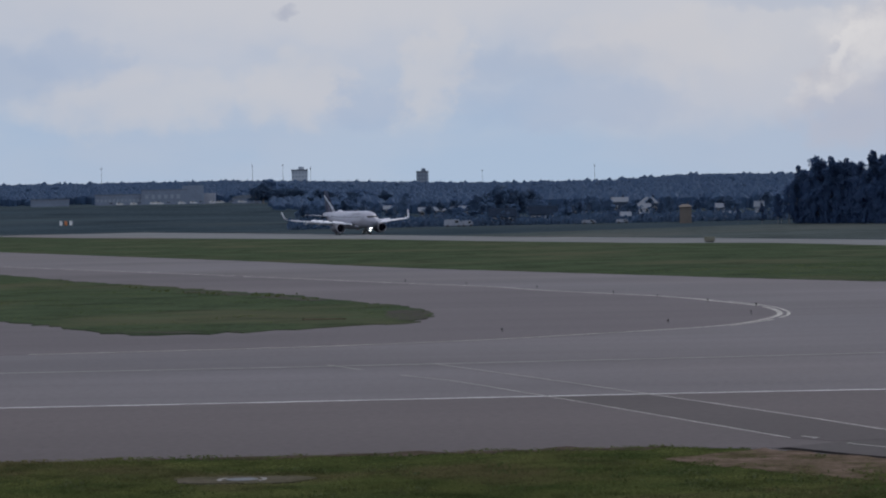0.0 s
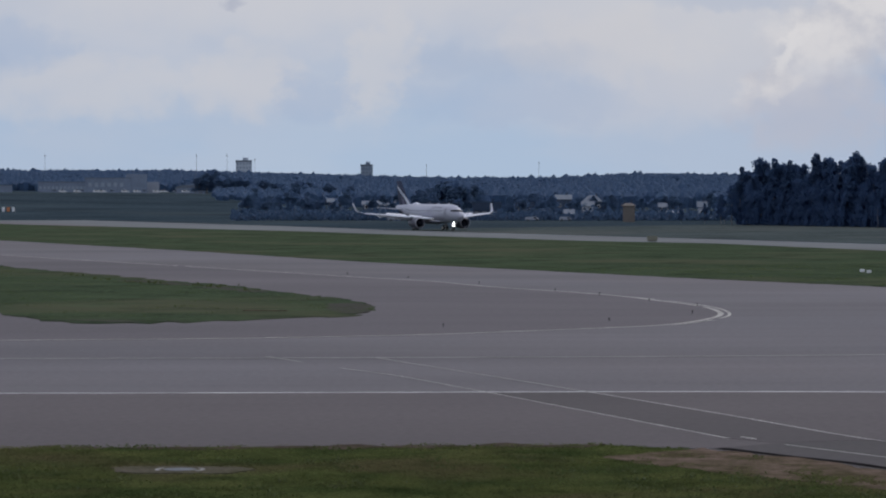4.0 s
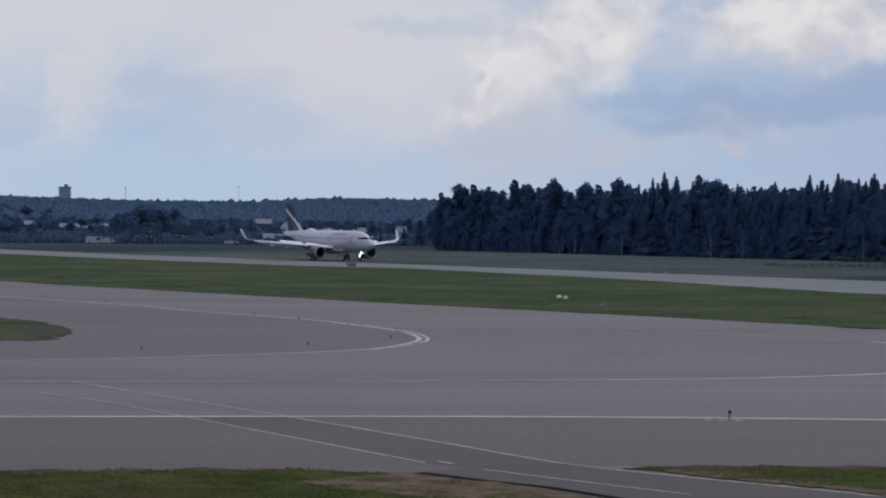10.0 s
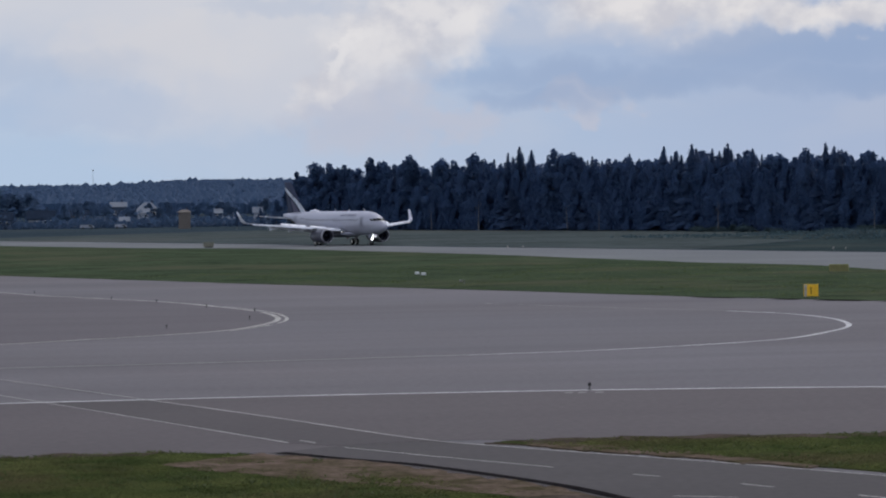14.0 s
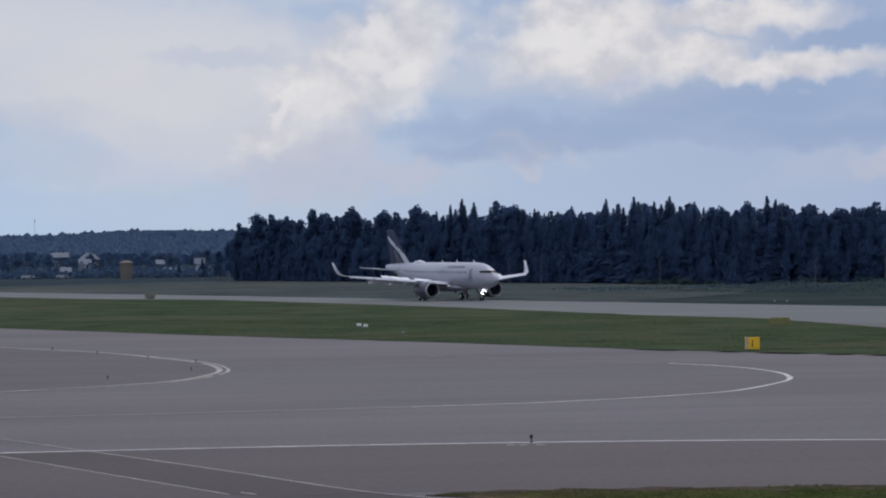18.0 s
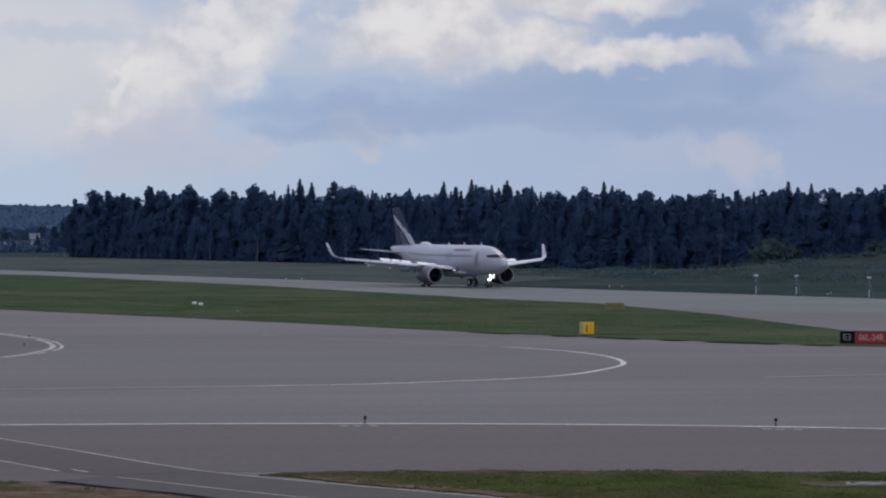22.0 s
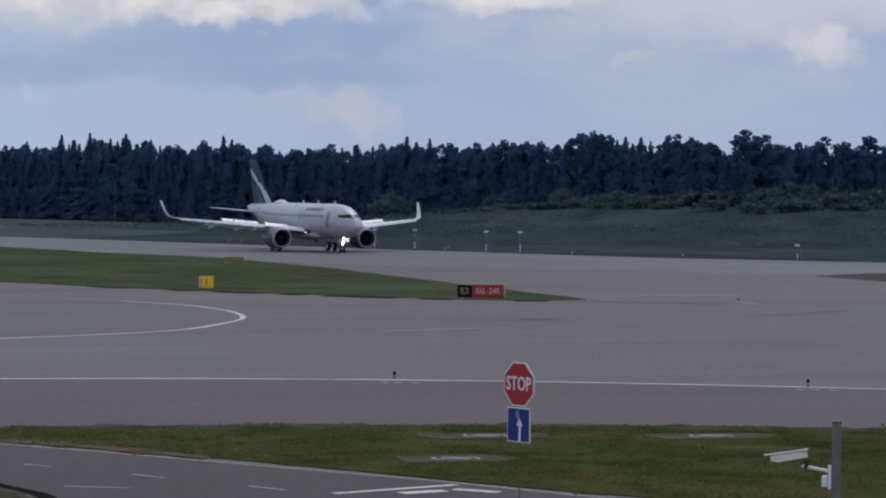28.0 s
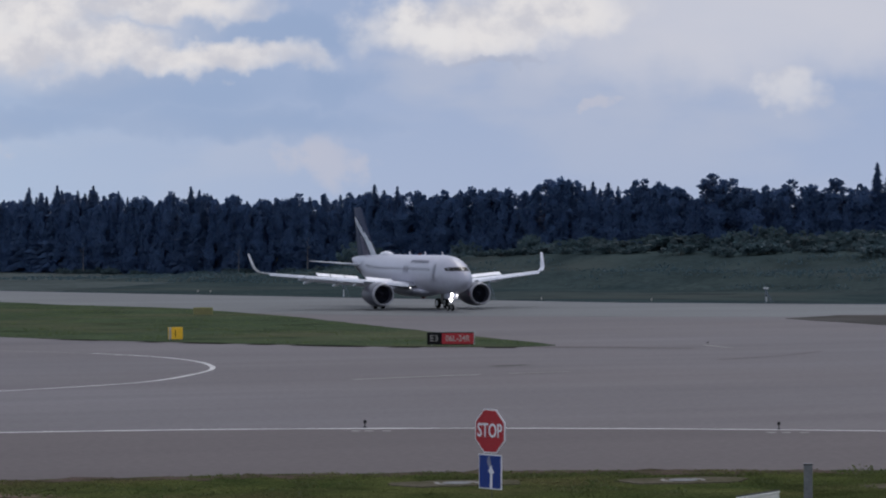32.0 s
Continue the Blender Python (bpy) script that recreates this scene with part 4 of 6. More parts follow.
    me = chip_mesh("forest_foliage", np.concatenate(sheets), 0.3, 4, SHADELEAF, outward=np.concatenate(facing))
    tagged(new("forest_foliage", me), "dense foliage filling the forest edge, colour darkened for shade and blued for haze", "woods", kind="stuff")
    # undergrowth along the foot of the wood
    spots = []
    for _ in range(5200):
        s, b = rnd.uniform(-132, 350), rnd.uniform(-1, 30)
        x, y = forest_edge(s, b)
        spots.append((x, y, abs(rnd.gauss(0, 2.6)) + 0.3))
    me = bpy.data.meshes.new("undergrowth")
    v, f = leaf_cards(spots, 0.95, rnd)
    me.from_pydata(v, [], f)
    me.materials.append(HAZELEAF)
    tagged(new("undergrowth", me), "dark undergrowth at the foot of the forest", "undergrowth", kind="stuff")


build_forest()

# ---- airliner ----
BEAM = glowing("beacon_glow", (1.0, 0.06, 0.12), 30.0)
HOODRED = material("hood_red", (0.09, 0.025, 0.03), 0.6, spread=0.1)
NACELLE = material("nacelle_grey", (0.06, 0.063, 0.09), 0.35, spread=0.08, scale=0.5, gloss=0.5)
LIP = material("intake_lip_grey", (0.3, 0.3, 0.34), 0.4, 0.3, spread=0.06, scale=1)
FANDARK = material("fan_dark", (0.02, 0.022, 0.036), 0.7, spread=0.15, scale=3, gloss=0.15)
FINBLUE = material("fin_blue", (0.042, 0.054, 0.1), 0.6, spread=0.1, scale=0.5, gloss=0.15)
FINWHITE = material("fin_white", (0.8, 0.84, 0.93), 0.3, spread=0.03, scale=0.5, gloss=0.5)
FINRED = material("dull_red_paint", (0.18, 0.175, 0.26), 0.55, spread=0.1)
CABINPANE = material("cabin_pane", (0.2, 0.2, 0.23), 0.15, spread=0.1, gloss=0.5)
LETTERING = material("lettering_blue", (0.2, 0.21, 0.29), 0.4, spread=0.08)
FUSE = [(5.07, 3.32, 0.06, 0.0618), (4.9, 3.33, 0.36, 0.35), (4.5, 3.37, 0.72, 0.7), (3.9, 3.44, 1.05, 1.05), (3.2, 3.54, 1.33, 1.36), (2.4, 3.67, 1.57, 1.65), (1.4, 3.80, 1.77, 1.9), (0.2, 3.91, 1.91, 2.06),
        (-1.5, 3.97, 1.975, 2.13), (-10, 3.97, 1.975, 2.13), (-18, 3.97, 1.975, 2.13), (-21, 4.07, 1.9, 2.01), (-24, 4.32, 1.66, 1.73), (-27, 4.67, 1.26, 1.34), (-29.5, 5.00, 0.85, 0.927),
        (-31.4, 5.24, 0.5, 0.556), (-32.4, 5.37, 0.25, 0.309)]


ROLLING, FANS, BEACONS = [], [], []


def fuse_at(x):
    """The fuselage's middle height, half width and half height at x."""
    for a, b in zip(FUSE, FUSE[1:]):
        if b[0] <= x <= a[0]:
            k = (a[0] - x) / (a[0] - b[0])
            return tuple(p + (q - p) * k for p, q in zip(a[1:], b[1:]))
    return FUSE[-1][1:]


def fuse_point(x, up, side, proud=0.012):
    """A point on the skin at x and the angle up from the level, on that side."""
    z, w, h = fuse_at(x)
    return x, side * (w + proud) * math.cos(radians(up)), z + (h + proud) * math.sin(radians(up))


def skin_patch(x0, x1, up0, up1, side, nx=3, nu=3, proud=0.012):
    bm = bmesh.new()
    g = [[bm.verts.new(fuse_point(x0 + (x1 - x0) * i / nx, up0 + (up1 - up0) * j / nu, side, proud)) for j in range(nu + 1)] for i in range(nx + 1)]
    for i in range(nx):
        for j in range(nu):
            bm.faces.new((g[i][j], g[i + 1][j], g[i + 1][j + 1], g[i][j + 1]))
    bmesh.ops.solidify(bm, geom=bm.faces[:], thickness=0.01)
    bmesh.ops.recalc_face_normals(bm, faces=bm.faces)
    return bm


def nose_patch(y0, y1, z0, z1, side, n=4):
    """A pane on the nose, between two distances from the middle and two heights."""
    bm = bmesh.new()

    def skin(y, z):
        lo, hi = 0.5, 4.9
        for _ in range(30):
            x = (lo + hi) / 2
            c, w, h = fuse_at(x)
            if (y / w) ** 2 + ((z - c) / h) ** 2 > 1:
                hi = x
            else:
                lo = x
        return lo + 0.016, side * (y + 0.008), z + 0.012
    g = [[bm.verts.new(skin(y0 + (y1 - y0) * i / n, z0 + (z1 - z0) * j / n)) for j in range(n + 1)] for i in range(n + 1)]
    for i in range(n):
        for j in range(n):
            bm.faces.new((g[i][j], g[i + 1][j], g[i + 1][j + 1], g[i][j + 1]))
    bmesh.ops.solidify(bm, geom=bm.faces[:], thickness=0.01)
    bmesh.ops.recalc_face_normals(bm, faces=bm.faces)
    return bm


def foil(le, y, z, chord, thick, n=8, cant=0.0):
    """A wing section: leading edge at le, running back; cant turns its thickness outwards."""
    pts = []
    for i in range(2 * n):
        k = i / n if i <= n else 2 - i / n
        t = thick * 2.2 * math.sqrt(max(k, 0)) * (1 - k) ** 0.8 if i <= n else -thick * 1.3 * math.sqrt(max(k, 0)) * (1 - k) ** 0.9
        pts.append((le - chord * k, y - t * math.sin(cant), z + t * math.cos(cant)))
    return pts


def wheel(name, radius, width, parent, x, y, z):
    hub = part(name, tube((0, -width * 0.42, 0), (0, width * 0.42, 0), radius * 0.52, sides=16), STEEL, parent, "pale metal wheel hub", pose(x, y, z))
    rings = []
    for i in range(10):
        a = 2 * math.pi * i / 10
        rings.append((radius * 0.78 + radius * 0.22 * math.cos(a), width * 0.5 * math.sin(a)))
    bm = bmesh.new()
    loops = [[bm.verts.new((r * math.cos(2 * math.pi * j / 20), w, r * math.sin(2 * math.pi * j / 20))) for r, w in rings] for j in range(20)]
    for j in range(20):
        for i in range(10):
            a, b = loops[j], loops[(j + 1) % 20]
            bm.faces.new((a[i], a[(i + 1) % 10], b[(i + 1) % 10], b[i]))
    bmesh.ops.recalc_face_normals(bm, faces=bm.faces)
    part("tyre", bm, RUBBER, hub, "black rubber tyre", smooth=True)
    ROLLING.append((hub, radius))
    return hub


def build_plane():
    plane = thing("airliner", Matrix(), "white and grey twin-engine passenger jet rolling on its wheels", "aeroplane")
    rings = []
    for i, (x, z, w, h) in enumerate(FUSE):
        rings.append(round_ring(x, 0, z, w, h, 36))
    body = part("fuselage", loft(rings), FUSELAGE, plane, "pearl grey-white fuselage", smooth=True)
    belly = []
    for x, w, h, z in ((-4.2, 0.5, 0.1, 2.05), (-5.5, 1.5, 0.45, 2.1), (-8, 2.0, 0.72, 2.15), (-12, 2.05, 0.78, 2.15), (-15, 1.7, 0.55, 2.15), (-17.5, 0.5, 0.12, 2.1)):
        belly.append(round_ring(x, 0, z, w, h, 24))
    part("belly_fairing", loft(belly), FUSELAGE, plane, "rounded grey belly fairing", smooth=True)
    for side in (-1, 1):
        for name, y0, y1, z0, z1 in (("windscreen", 0.03, 0.78, 4.4, 4.84), ("cockpit_window", 0.81, 1.18, 4.38, 4.8), ("cockpit_window", 1.21, 1.42, 4.4, 4.74)):
            part(name, nose_patch(y0, y1, z0, z1, side), GLASS, body, "dark cockpit pane")
        for x in (0.2, -25.2):
            z = fuse_at(x)[0]
            part("cabin_door", skin_patch(x, x - 0.82, -18, 34, side, 2, 6, 0.006), FUSELAGE, body, "pale cabin door")
        for x in (-8.4, -9.4):
            part("wing_exit", skin_patch(x, x - 0.5, 2, 26, side, 2, 4, 0.018), FUSELAGE, body)
        pane = None
        for i in range(34):
            x = -1.6 - 0.533 * i * 1.22
            if x < -23.4:
                break
            if pane is None:
                pane = part("cabin_window", skin_patch(0.115, -0.115, 12, 21, side, 1, 2, 0.014), CABINPANE, body, "small grey cabin window")
                z, w, h = fuse_at(0.0)
            here = pane if i == 0 else new("cabin_window", pane.data)
            here.parent = body
            k = fuse_at(x)
            here.matrix_basis = pose(x, side * (k[1] - fuse_at(0.0)[1]), k[0] - fuse_at(0.0)[0])
        # airline lettering as plain bars
        for i, (x, n) in enumerate(((-2.8, 0.42), (-3.5, 0.5), (-4.2, 0.42), (-4.9, 0.5), (-5.6, 0.42), (-6.3, 0.5), (-7.0, 0.42), (-7.7, 0.5))):
            part("lettering_bar", skin_patch(x, x - n, 36, 48, side, 1, 3, 0.014), LETTERING, body, "grey-blue bar of airline lettering")
        # Dark blue over the lower skin of the tail end.
        part("tail_underside", skin_patch(-26.2, -31.2, -80, -12, side, 8, 8, 0.02), NAVY, body, "dark blue lower part of the tail end")
    part("antenna_dome", loft([round_ring(-19.2, 0, 6.04, 0.1, 0.05, 16), round_ring(-19.6, 0, 6.06, 0.5, 0.3, 16), round_ring(-20.6, 0, 6.06, 0.62, 0.42, 16), round_ring(-21.6, 0, 6.02, 0.55, 0.36, 16),
                               round_ring(-22.4, 0, 5.90, 0.2, 0.1, 16)]), WHITE, plane, "white satellite antenna dome", smooth=True)
    for x, z in ((-2.0, 6.08), (-7.5, 6.1), (-12.5, 6.1)):
        bm = bmesh.new()
        loft([[(x, -0.03, z - 0.05), (x - 0.45, -0.03, z - 0.05), (x - 0.45, 0.03, z - 0.05), (x, 0.03, z - 0.05)],
              [(x - 0.3, -0.015, z + 0.4), (x - 0.5, -0.015, z + 0.4), (x - 0.5, 0.015, z + 0.4), (x - 0.3, 0.015, z + 0.4)]], bm)
        part("antenna_blade", bm, WHITE, plane)
    for x, z in ((-9.5, 6.11), (-8.5, 1.36)):
        lamp = bmesh.new()
        bmesh.ops.create_uvsphere(lamp, u_segments=12, v_segments=8, radius=0.055, matrix=Matrix.Translation((x, 0, z)) @ Matrix.Diagonal((1, 1, 2.4, 1)))
        part("beacon_lamp", lamp, BEAM, plane, "bright red beacon lamp", smooth=True)
        # Added slotted hood that hides the lamp except when the slot comes round.
        wall = [(r * math.cos(radians(a)), r * math.sin(radians(a))) for r, steps in ((0.2, range(13, 348, 11)), (0.17, range(343, 12, -11))) for a in steps]
        hood = loft([[(px, py, h) for px, py in wall] for h in (-0.16, 0.16)])
        for h in (-0.17, 0.15):
            tube((0, 0, h), (0, 0, h + 0.02), 0.2, sides=20, bm=hood)
        BEACONS.append(part("flash_hood", hood, HOODRED, plane, "added turning dull red hood that makes the beacon flash", pose(x, 0, z)))

    # wings
    span = [(1.6, -6.4, 7.2, 2.72, 0.42), (4.0, -7.7, 5.7, 2.92, 0.34), (6.5, -8.95, 4.35, 3.14, 0.25), (10, -10.75, 3.35, 3.46, 0.18), (14, -12.8, 2.3, 3.83, 0.12), (16.6, -14.15, 1.62, 4.08, 0.085)]
    tip = [(16.6, -14.15, 1.62, 4.08, 0.085, 0.1), (17.1, -14.5, 1.5, 4.2, 0.07, 0.5), (17.42, -14.95, 1.35, 4.5, 0.06, 1.0), (17.6, -15.5, 1.15, 5.0, 0.05, 1.25), (17.85, -16.55, 0.72, 6.25, 0.03, 1.3)]
    for side, word in ((-1, "starboard"), (1, "port")):
        wing = part("wing", loft([foil(x, side * y, z, c, t) for y, x, c, z, t in span]), WHITE, plane, "pale grey swept wing", smooth=True)
        part("sharklet", loft([foil(x, side * y, z, c, t, cant=side * a) for y, x, c, z, t, a in tip]), WHITE, wing, "white upswept wingtip fence", smooth=True)
        for y0, y1 in ((2.4, 5.0), (6.9, 9.6), (9.7, 12.8), (12.9, 16.3)):
            ring = []
            for y in (y0, (y0 + y1) / 2, y1):
                k = (y - 1.6) / 15.0
                x, z, c = -6.4 - 7.75 * k + 0.26, 2.72 + 1.36 * k - 0.2, 0.8 - 0.36 * k
                ring.append([(x, side * y, z), (x - c * 0.3, side * y, z + c * 0.34), (x - c, side * y, z + c * 0.42), (x - c * 0.9, side * y, z + c * 0.3), (x - c * 0.25, side * y, z - c * 0.1)])
            part("slat", loft(ring), WHITE, wing, "extended bright leading-edge slat")
        for y0, y1 in ((2.1, 6.2), (6.5, 12.4)):
            ring = []
            for y in (y0, y1):
                k = (y - 1.6) / 15.0
                z = 2.72 + 1.36 * k
                x = -13.4 if y < 6.4 else -13.25 - (y - 6.5) * 0.2
                c = 1.55 - 0.5 * k
                ring.append([(x + 0.35, side * y, z - 0.02), (x - c * 0.3, side * y, z - 0.12), (x - c, side * y, z - c * 0.36), (x - c * 0.85, side * y, z - c * 0.4), (x + 0.2, side * y, z - 0.22)])
            part("flap", loft(ring), WHITE, wing, "lowered trailing-edge flap")
        for y in (8.2, 11.4):
            k = (y - 1.6) / 15.0
            z, x = 2.72 + 1.36 * k - 0.28, -11.6 - (y - 6.5) * 0.3
            part("flap_track_fairing", loft([round_ring(x, side * y, z, 0.05, 0.05, 10), round_ring(x - 0.8, side * y, z - 0.05, 0.2, 0.24, 10), round_ring(x - 2.4, side * y, z - 0.22, 0.2, 0.24, 10),
                                             round_ring(x - 3.8, side * y, z - 0.45, 0.04, 0.06, 10)]), WHITE, wing, smooth=True)
        for y0 in (3.1, 4.7, 7.1, 8.7, 10.3):
            k = (y0 - 1.6) / 15.0
            hinge = pose(-11.9 - max(0, y0 - 5) * 0.14, side * y0, 2.94 + 1.3 * k, side * 4.5, 25, 0)
            part("spoiler", box(-0.36, 0, 0, 0.75, 1.58, 0.05, 0.01), WHITE, wing, "raised white ground spoiler", hinge)
        # engine
        ey, ez = side * 5.75, 1.74
        outer = [(-5.55, 1.02), (-5.5, 1.12), (-5.62, 1.21), (-6.2, 1.31), (-7.3, 1.33), (-8.6, 1.25), (-9.9, 1.02), (-10.4, 0.9)]
        eng = part("engine_nacelle", loft([round_ring(x, ey, ez, r, r * 1.01, 32) for x, r in outer] + [round_ring(x, ey, ez, r, r, 32) for x, r in ((-10.35, 0.84), (-8, 0.9), (-6.6, 0.98), (-5.9, 0.98), (-5.55, 1.02))],
                                          caps=False), NACELLE, plane, "large dark grey engine nacelle", smooth=True)
        lip = [(-5.9, 1.0), (-5.53, 1.03), (-5.42, 1.1), (-5.5, 1.19), (-5.8, 1.268)]
        part("intake_lip", loft([round_ring(x, ey, ez, r, r, 32) for x, r in lip], caps=False), LIP, eng, "pale grey intake lip", smooth=True)
        fan = bmesh.new()
        bmesh.ops.create_circle(fan, cap_ends=True, segments=32, radius=0.99, matrix=Matrix.Translation((-6.5, ey, ez)) @ Matrix.Rotation(math.pi / 2, 4, "Y"))
        part("fan_disc", fan, FANDARK, eng, "dark fan face")
        disc = bmesh.new()
        bmesh.ops.create_circle(disc, cap_ends=True, segments=24, radius=0.3, matrix=Matrix.Rotation(math.pi / 2, 4, "Y"))
        rotor = part("fan_rotor", disc, FANDARK, plane, "dark fan rotor in the intake", pose(-6.3, ey, ez))
        FANS.append(rotor)
        blade = bmesh.new()
        blade.faces.new([blade.verts.new(p) for p in ((0, 0.28, -0.03), (-0.02, 0.95, -0.12), (-0.14, 0.95, 0.13), (-0.05, 0.28, 0.04))])
        bmesh.ops.solidify(blade, geom=blade.faces[:], thickness=0.02)
        first = part("fan_blade", blade, FANDARK, rotor)
        for i in range(1, 18):
            ob = new("fan_blade", first.data)
            ob.parent, ob.matrix_basis = rotor, pose(0, 0, 0, 20 * i)
        part("spinner", loft([round_ring(-5.85, ey, ez, 0.02, 0.02, 16), round_ring(-6.05, ey, ez, 0.16, 0.16, 16), round_ring(-6.4, ey, ez, 0.3, 0.3, 16)]), FANDARK, eng, smooth=True)
        part("exhaust_cone", loft([round_ring(-9.8, ey, ez, 0.62, 0.62, 20), round_ring(-10.9, ey, ez, 0.5, 0.5, 20), round_ring(-11.8, ey, ez, 0.1, 0.1, 20)]), DARKMETAL, eng, smooth=True)
        part("pylon", loft([[(-6.8, ey - 0.12, 2.95), (-6.8, ey + 0.12, 2.95), (-10.6, ey + 0.15, 2.3), (-10.6, ey - 0.15, 2.3)], [(-8.4, ey - 0.1, 3.2), (-8.4, ey + 0.1, 3.2), (-12.0, ey + 0.1, 2.95), (-12.0, ey - 0.1, 2.95)]]),
             WHITE, eng, "engine pylon")
        # main gear
        gy = side * 3.795
        leg = part("main_gear_leg", tube((-12.64, gy, 0.55), (-12.4, gy - side * 0.1, 2.9), 0.14, 0.18, 12), STEEL, plane, "main landing gear leg")
        part("brace", tube((-12.55, gy, 1.5), (-12.5, gy - side * 1.5, 2.6), 0.07, sides=8), STEEL, leg)
        part("axle", tube((-12.64, gy - 0.5, 0.585), (-12.64, gy + 0.5, 0.585), 0.09, sides=8), DARKMETAL, leg)
        part("gear_door", box(-12.6, gy + side * 0.32, 1.05, 1.3, 0.06, 1.55, 0.02), FUSELAGE, leg, "pale leg door")
        for o in (-0.46, 0.46):
            wheel("wheel", 0.585, 0.42, plane, -12.64, gy + o, 0.585)
        # tailplane
        part("tailplane", loft([foil(x, side * y, z, c, t) for y, x, c, z, t in ((0.4, -26.2, 4.2, 4.75, 0.2), (6.2, -29.2, 1.55, 5.28, 0.07))]), WHITE, plane, "pale swept tailplane", smooth=True)
        part("wing_lamp", tube((-6.7, side * 2.2, 2.45), (-6.58, side * 2.2, 2.45), 0.07, sides=12), DIMLAMP, plane, "lit wing-root landing light")
    # fin
    def fin_ring(z, le, chord, t):
        return [(le - chord * k, t * w, z) for k, w in ((0, 0), (0.08, 0.6), (0.3, 1), (0.7, 0.7), (1, 0.05), (0.7, -0.7), (0.3, -1), (0.08, -0.6))]
    fin = part("fin", loft([fin_ring(5.3, -23.2, 7.6, 0.26), fin_ring(6.0, -24.3, 6.6, 0.25), fin_ring(9.0, -27.2, 4.5, 0.19), fin_ring(11.4, -29.45, 2.75, 0.12), fin_ring(11.62, -29.8, 2.4, 0.06)]), FINBLUE, plane,
               "dark blue tail fin", smooth=True)
    def fin_patch(rows, side):
        """A painted patch on the fin's side: height, and the part of the chord that it covers."""
        bm, grid = bmesh.new(), []
        for z, k0, k1 in rows:
            a, b = next((p, q) for p, q in zip(fin_rows, fin_rows[1:]) if p[0] <= z <= q[0])
            f = (z - a[0]) / (b[0] - a[0])
            le, ch, t = (p + (q - p) * f for p, q in zip(a[1:], b[1:]))
            line = []
            for i in range(7):
                k = k0 + (k1 - k0) * i / 6
                w = next(u[1] + (v[1] - u[1]) * (k - u[0]) / (v[0] - u[0]) for u, v in zip(profile, profile[1:]) if u[0] <= k <= v[0])
                line.append(bm.verts.new((le - ch * k, side * (t * w + 0.02), z)))
            grid.append(line)
        for a, b in zip(grid, grid[1:]):
            for i in range(6):
                bm.faces.new((a[i], a[i + 1], b[i + 1], b[i]))
        bmesh.ops.solidify(bm, geom=bm.faces[:], thickness=0.012)
        return bm
    fin_rows = [(5.3, -23.2, 7.6, 0.26), (6.0, -24.3, 6.6, 0.25), (9.0, -27.2, 4.5, 0.19), (11.4, -29.45, 2.75, 0.12)]
    profile = [(0, 0), (0.08, 0.6), (0.3, 1), (0.7, 0.7), (1, 0.05)]
    for side in (-1, 1):
        part("fin_sweep", fin_patch([(5.7, 0.0, 0.2), (6.6, 0.0, 0.22), (7.5, 0.03, 0.28), (8.4, 0.15, 0.45), (9.3, 0.38, 0.72), (10.0, 0.62, 0.93), (10.5, 0.88, 0.99)], side), FINWHITE, fin, "white sweep crossing the fin")
        part("fin_flash", fin_patch([(5.7, 0.27, 0.62), (6.6, 0.3, 0.6), (7.4, 0.4, 0.62), (8.2, 0.52, 0.62)], side), FINRED, fin, "dull mauve flash low on the fin")
    # nose gear
    leg = part("nose_gear_leg", tube((0, 0, 0.38), (0.15, 0, 2.1), 0.09, 0.12, 12), STEEL, plane, "nose landing gear leg")
    part("axle", tube((0, -0.3, 0.38), (0, 0.3, 0.38), 0.06, sides=8), DARKMETAL, leg)
    part("drag_brace", tube((0.05, 0, 1.0), (1.2, 0, 1.9), 0.06, sides=8), STEEL, leg)
    for side in (-1, 1):
        part("nose_gear_door", box(0.5, side * 0.42, 1.35, 1.5, 0.04, 0.62, 0.02), FUSELAGE, leg)
        wheel("nose_wheel", 0.38, 0.24, plane, 0, side * 0.25, 0.38)
        part("landing_lamp", tube((0.2, side * 0.07, 1.66), (0.34, side * 0.07, 1.66), 0.16, 0.2, 14), LAMP, leg, "bright white landing lamp")
    part("taxi_lamp", tube((0.2, 0, 1.22), (0.32, 0, 1.22), 0.15, 0.18, 14), LAMP, leg, "bright white taxi lamp")
    return plane


PLANE = build_plane()

# ---- signs, lights and small things on the field ----
def text_part(name, words, size, mat, parent, at, label, bold=0.0):
    """Raised lettering in the built-in font, as a mesh."""
    curve = bpy.data.curves.new(name, "FONT")
    curve.body, curve.size, curve.extrude, curve.align_x, curve.align_y = words, size, 0.006, "CENTER", "CENTER"
    curve.resolution_u, curve.offset = 3, bold
    tmp = bpy.data.objects.new(name, curve)
    scene.collection.objects.link(tmp)
    me = bpy.data.meshes.new_from_object(tmp.evaluated_get(bpy.context.evaluated_depsgraph_get()))
    bpy.data.objects.remove(tmp)
    bpy.data.curves.remove(curve)
    me.materials.clear()
    me.materials.append(mat)
    ob = new(name, me)
    ob.parent, ob.matrix_basis = parent, at
    return tagged(ob, label)


def polygon_plate(points, thick):
    """A flat plate in the x-z plane, its face towards -y."""
    bm = bmesh.new()
    a, b = [bm.verts.new((x, 0, z)) for x, z in points], [bm.verts.new((x, thick, z)) for x, z in points]
    bm.faces.new(a)
    bm.faces.new(b[::-1])
    for i in range(len(points)):
        j = (i + 1) % len(points)
        bm.faces.new((a[j], a[i], b[i], b[j]))
    bmesh.ops.recalc_face_normals(bm, faces=bm.faces)
    return bm


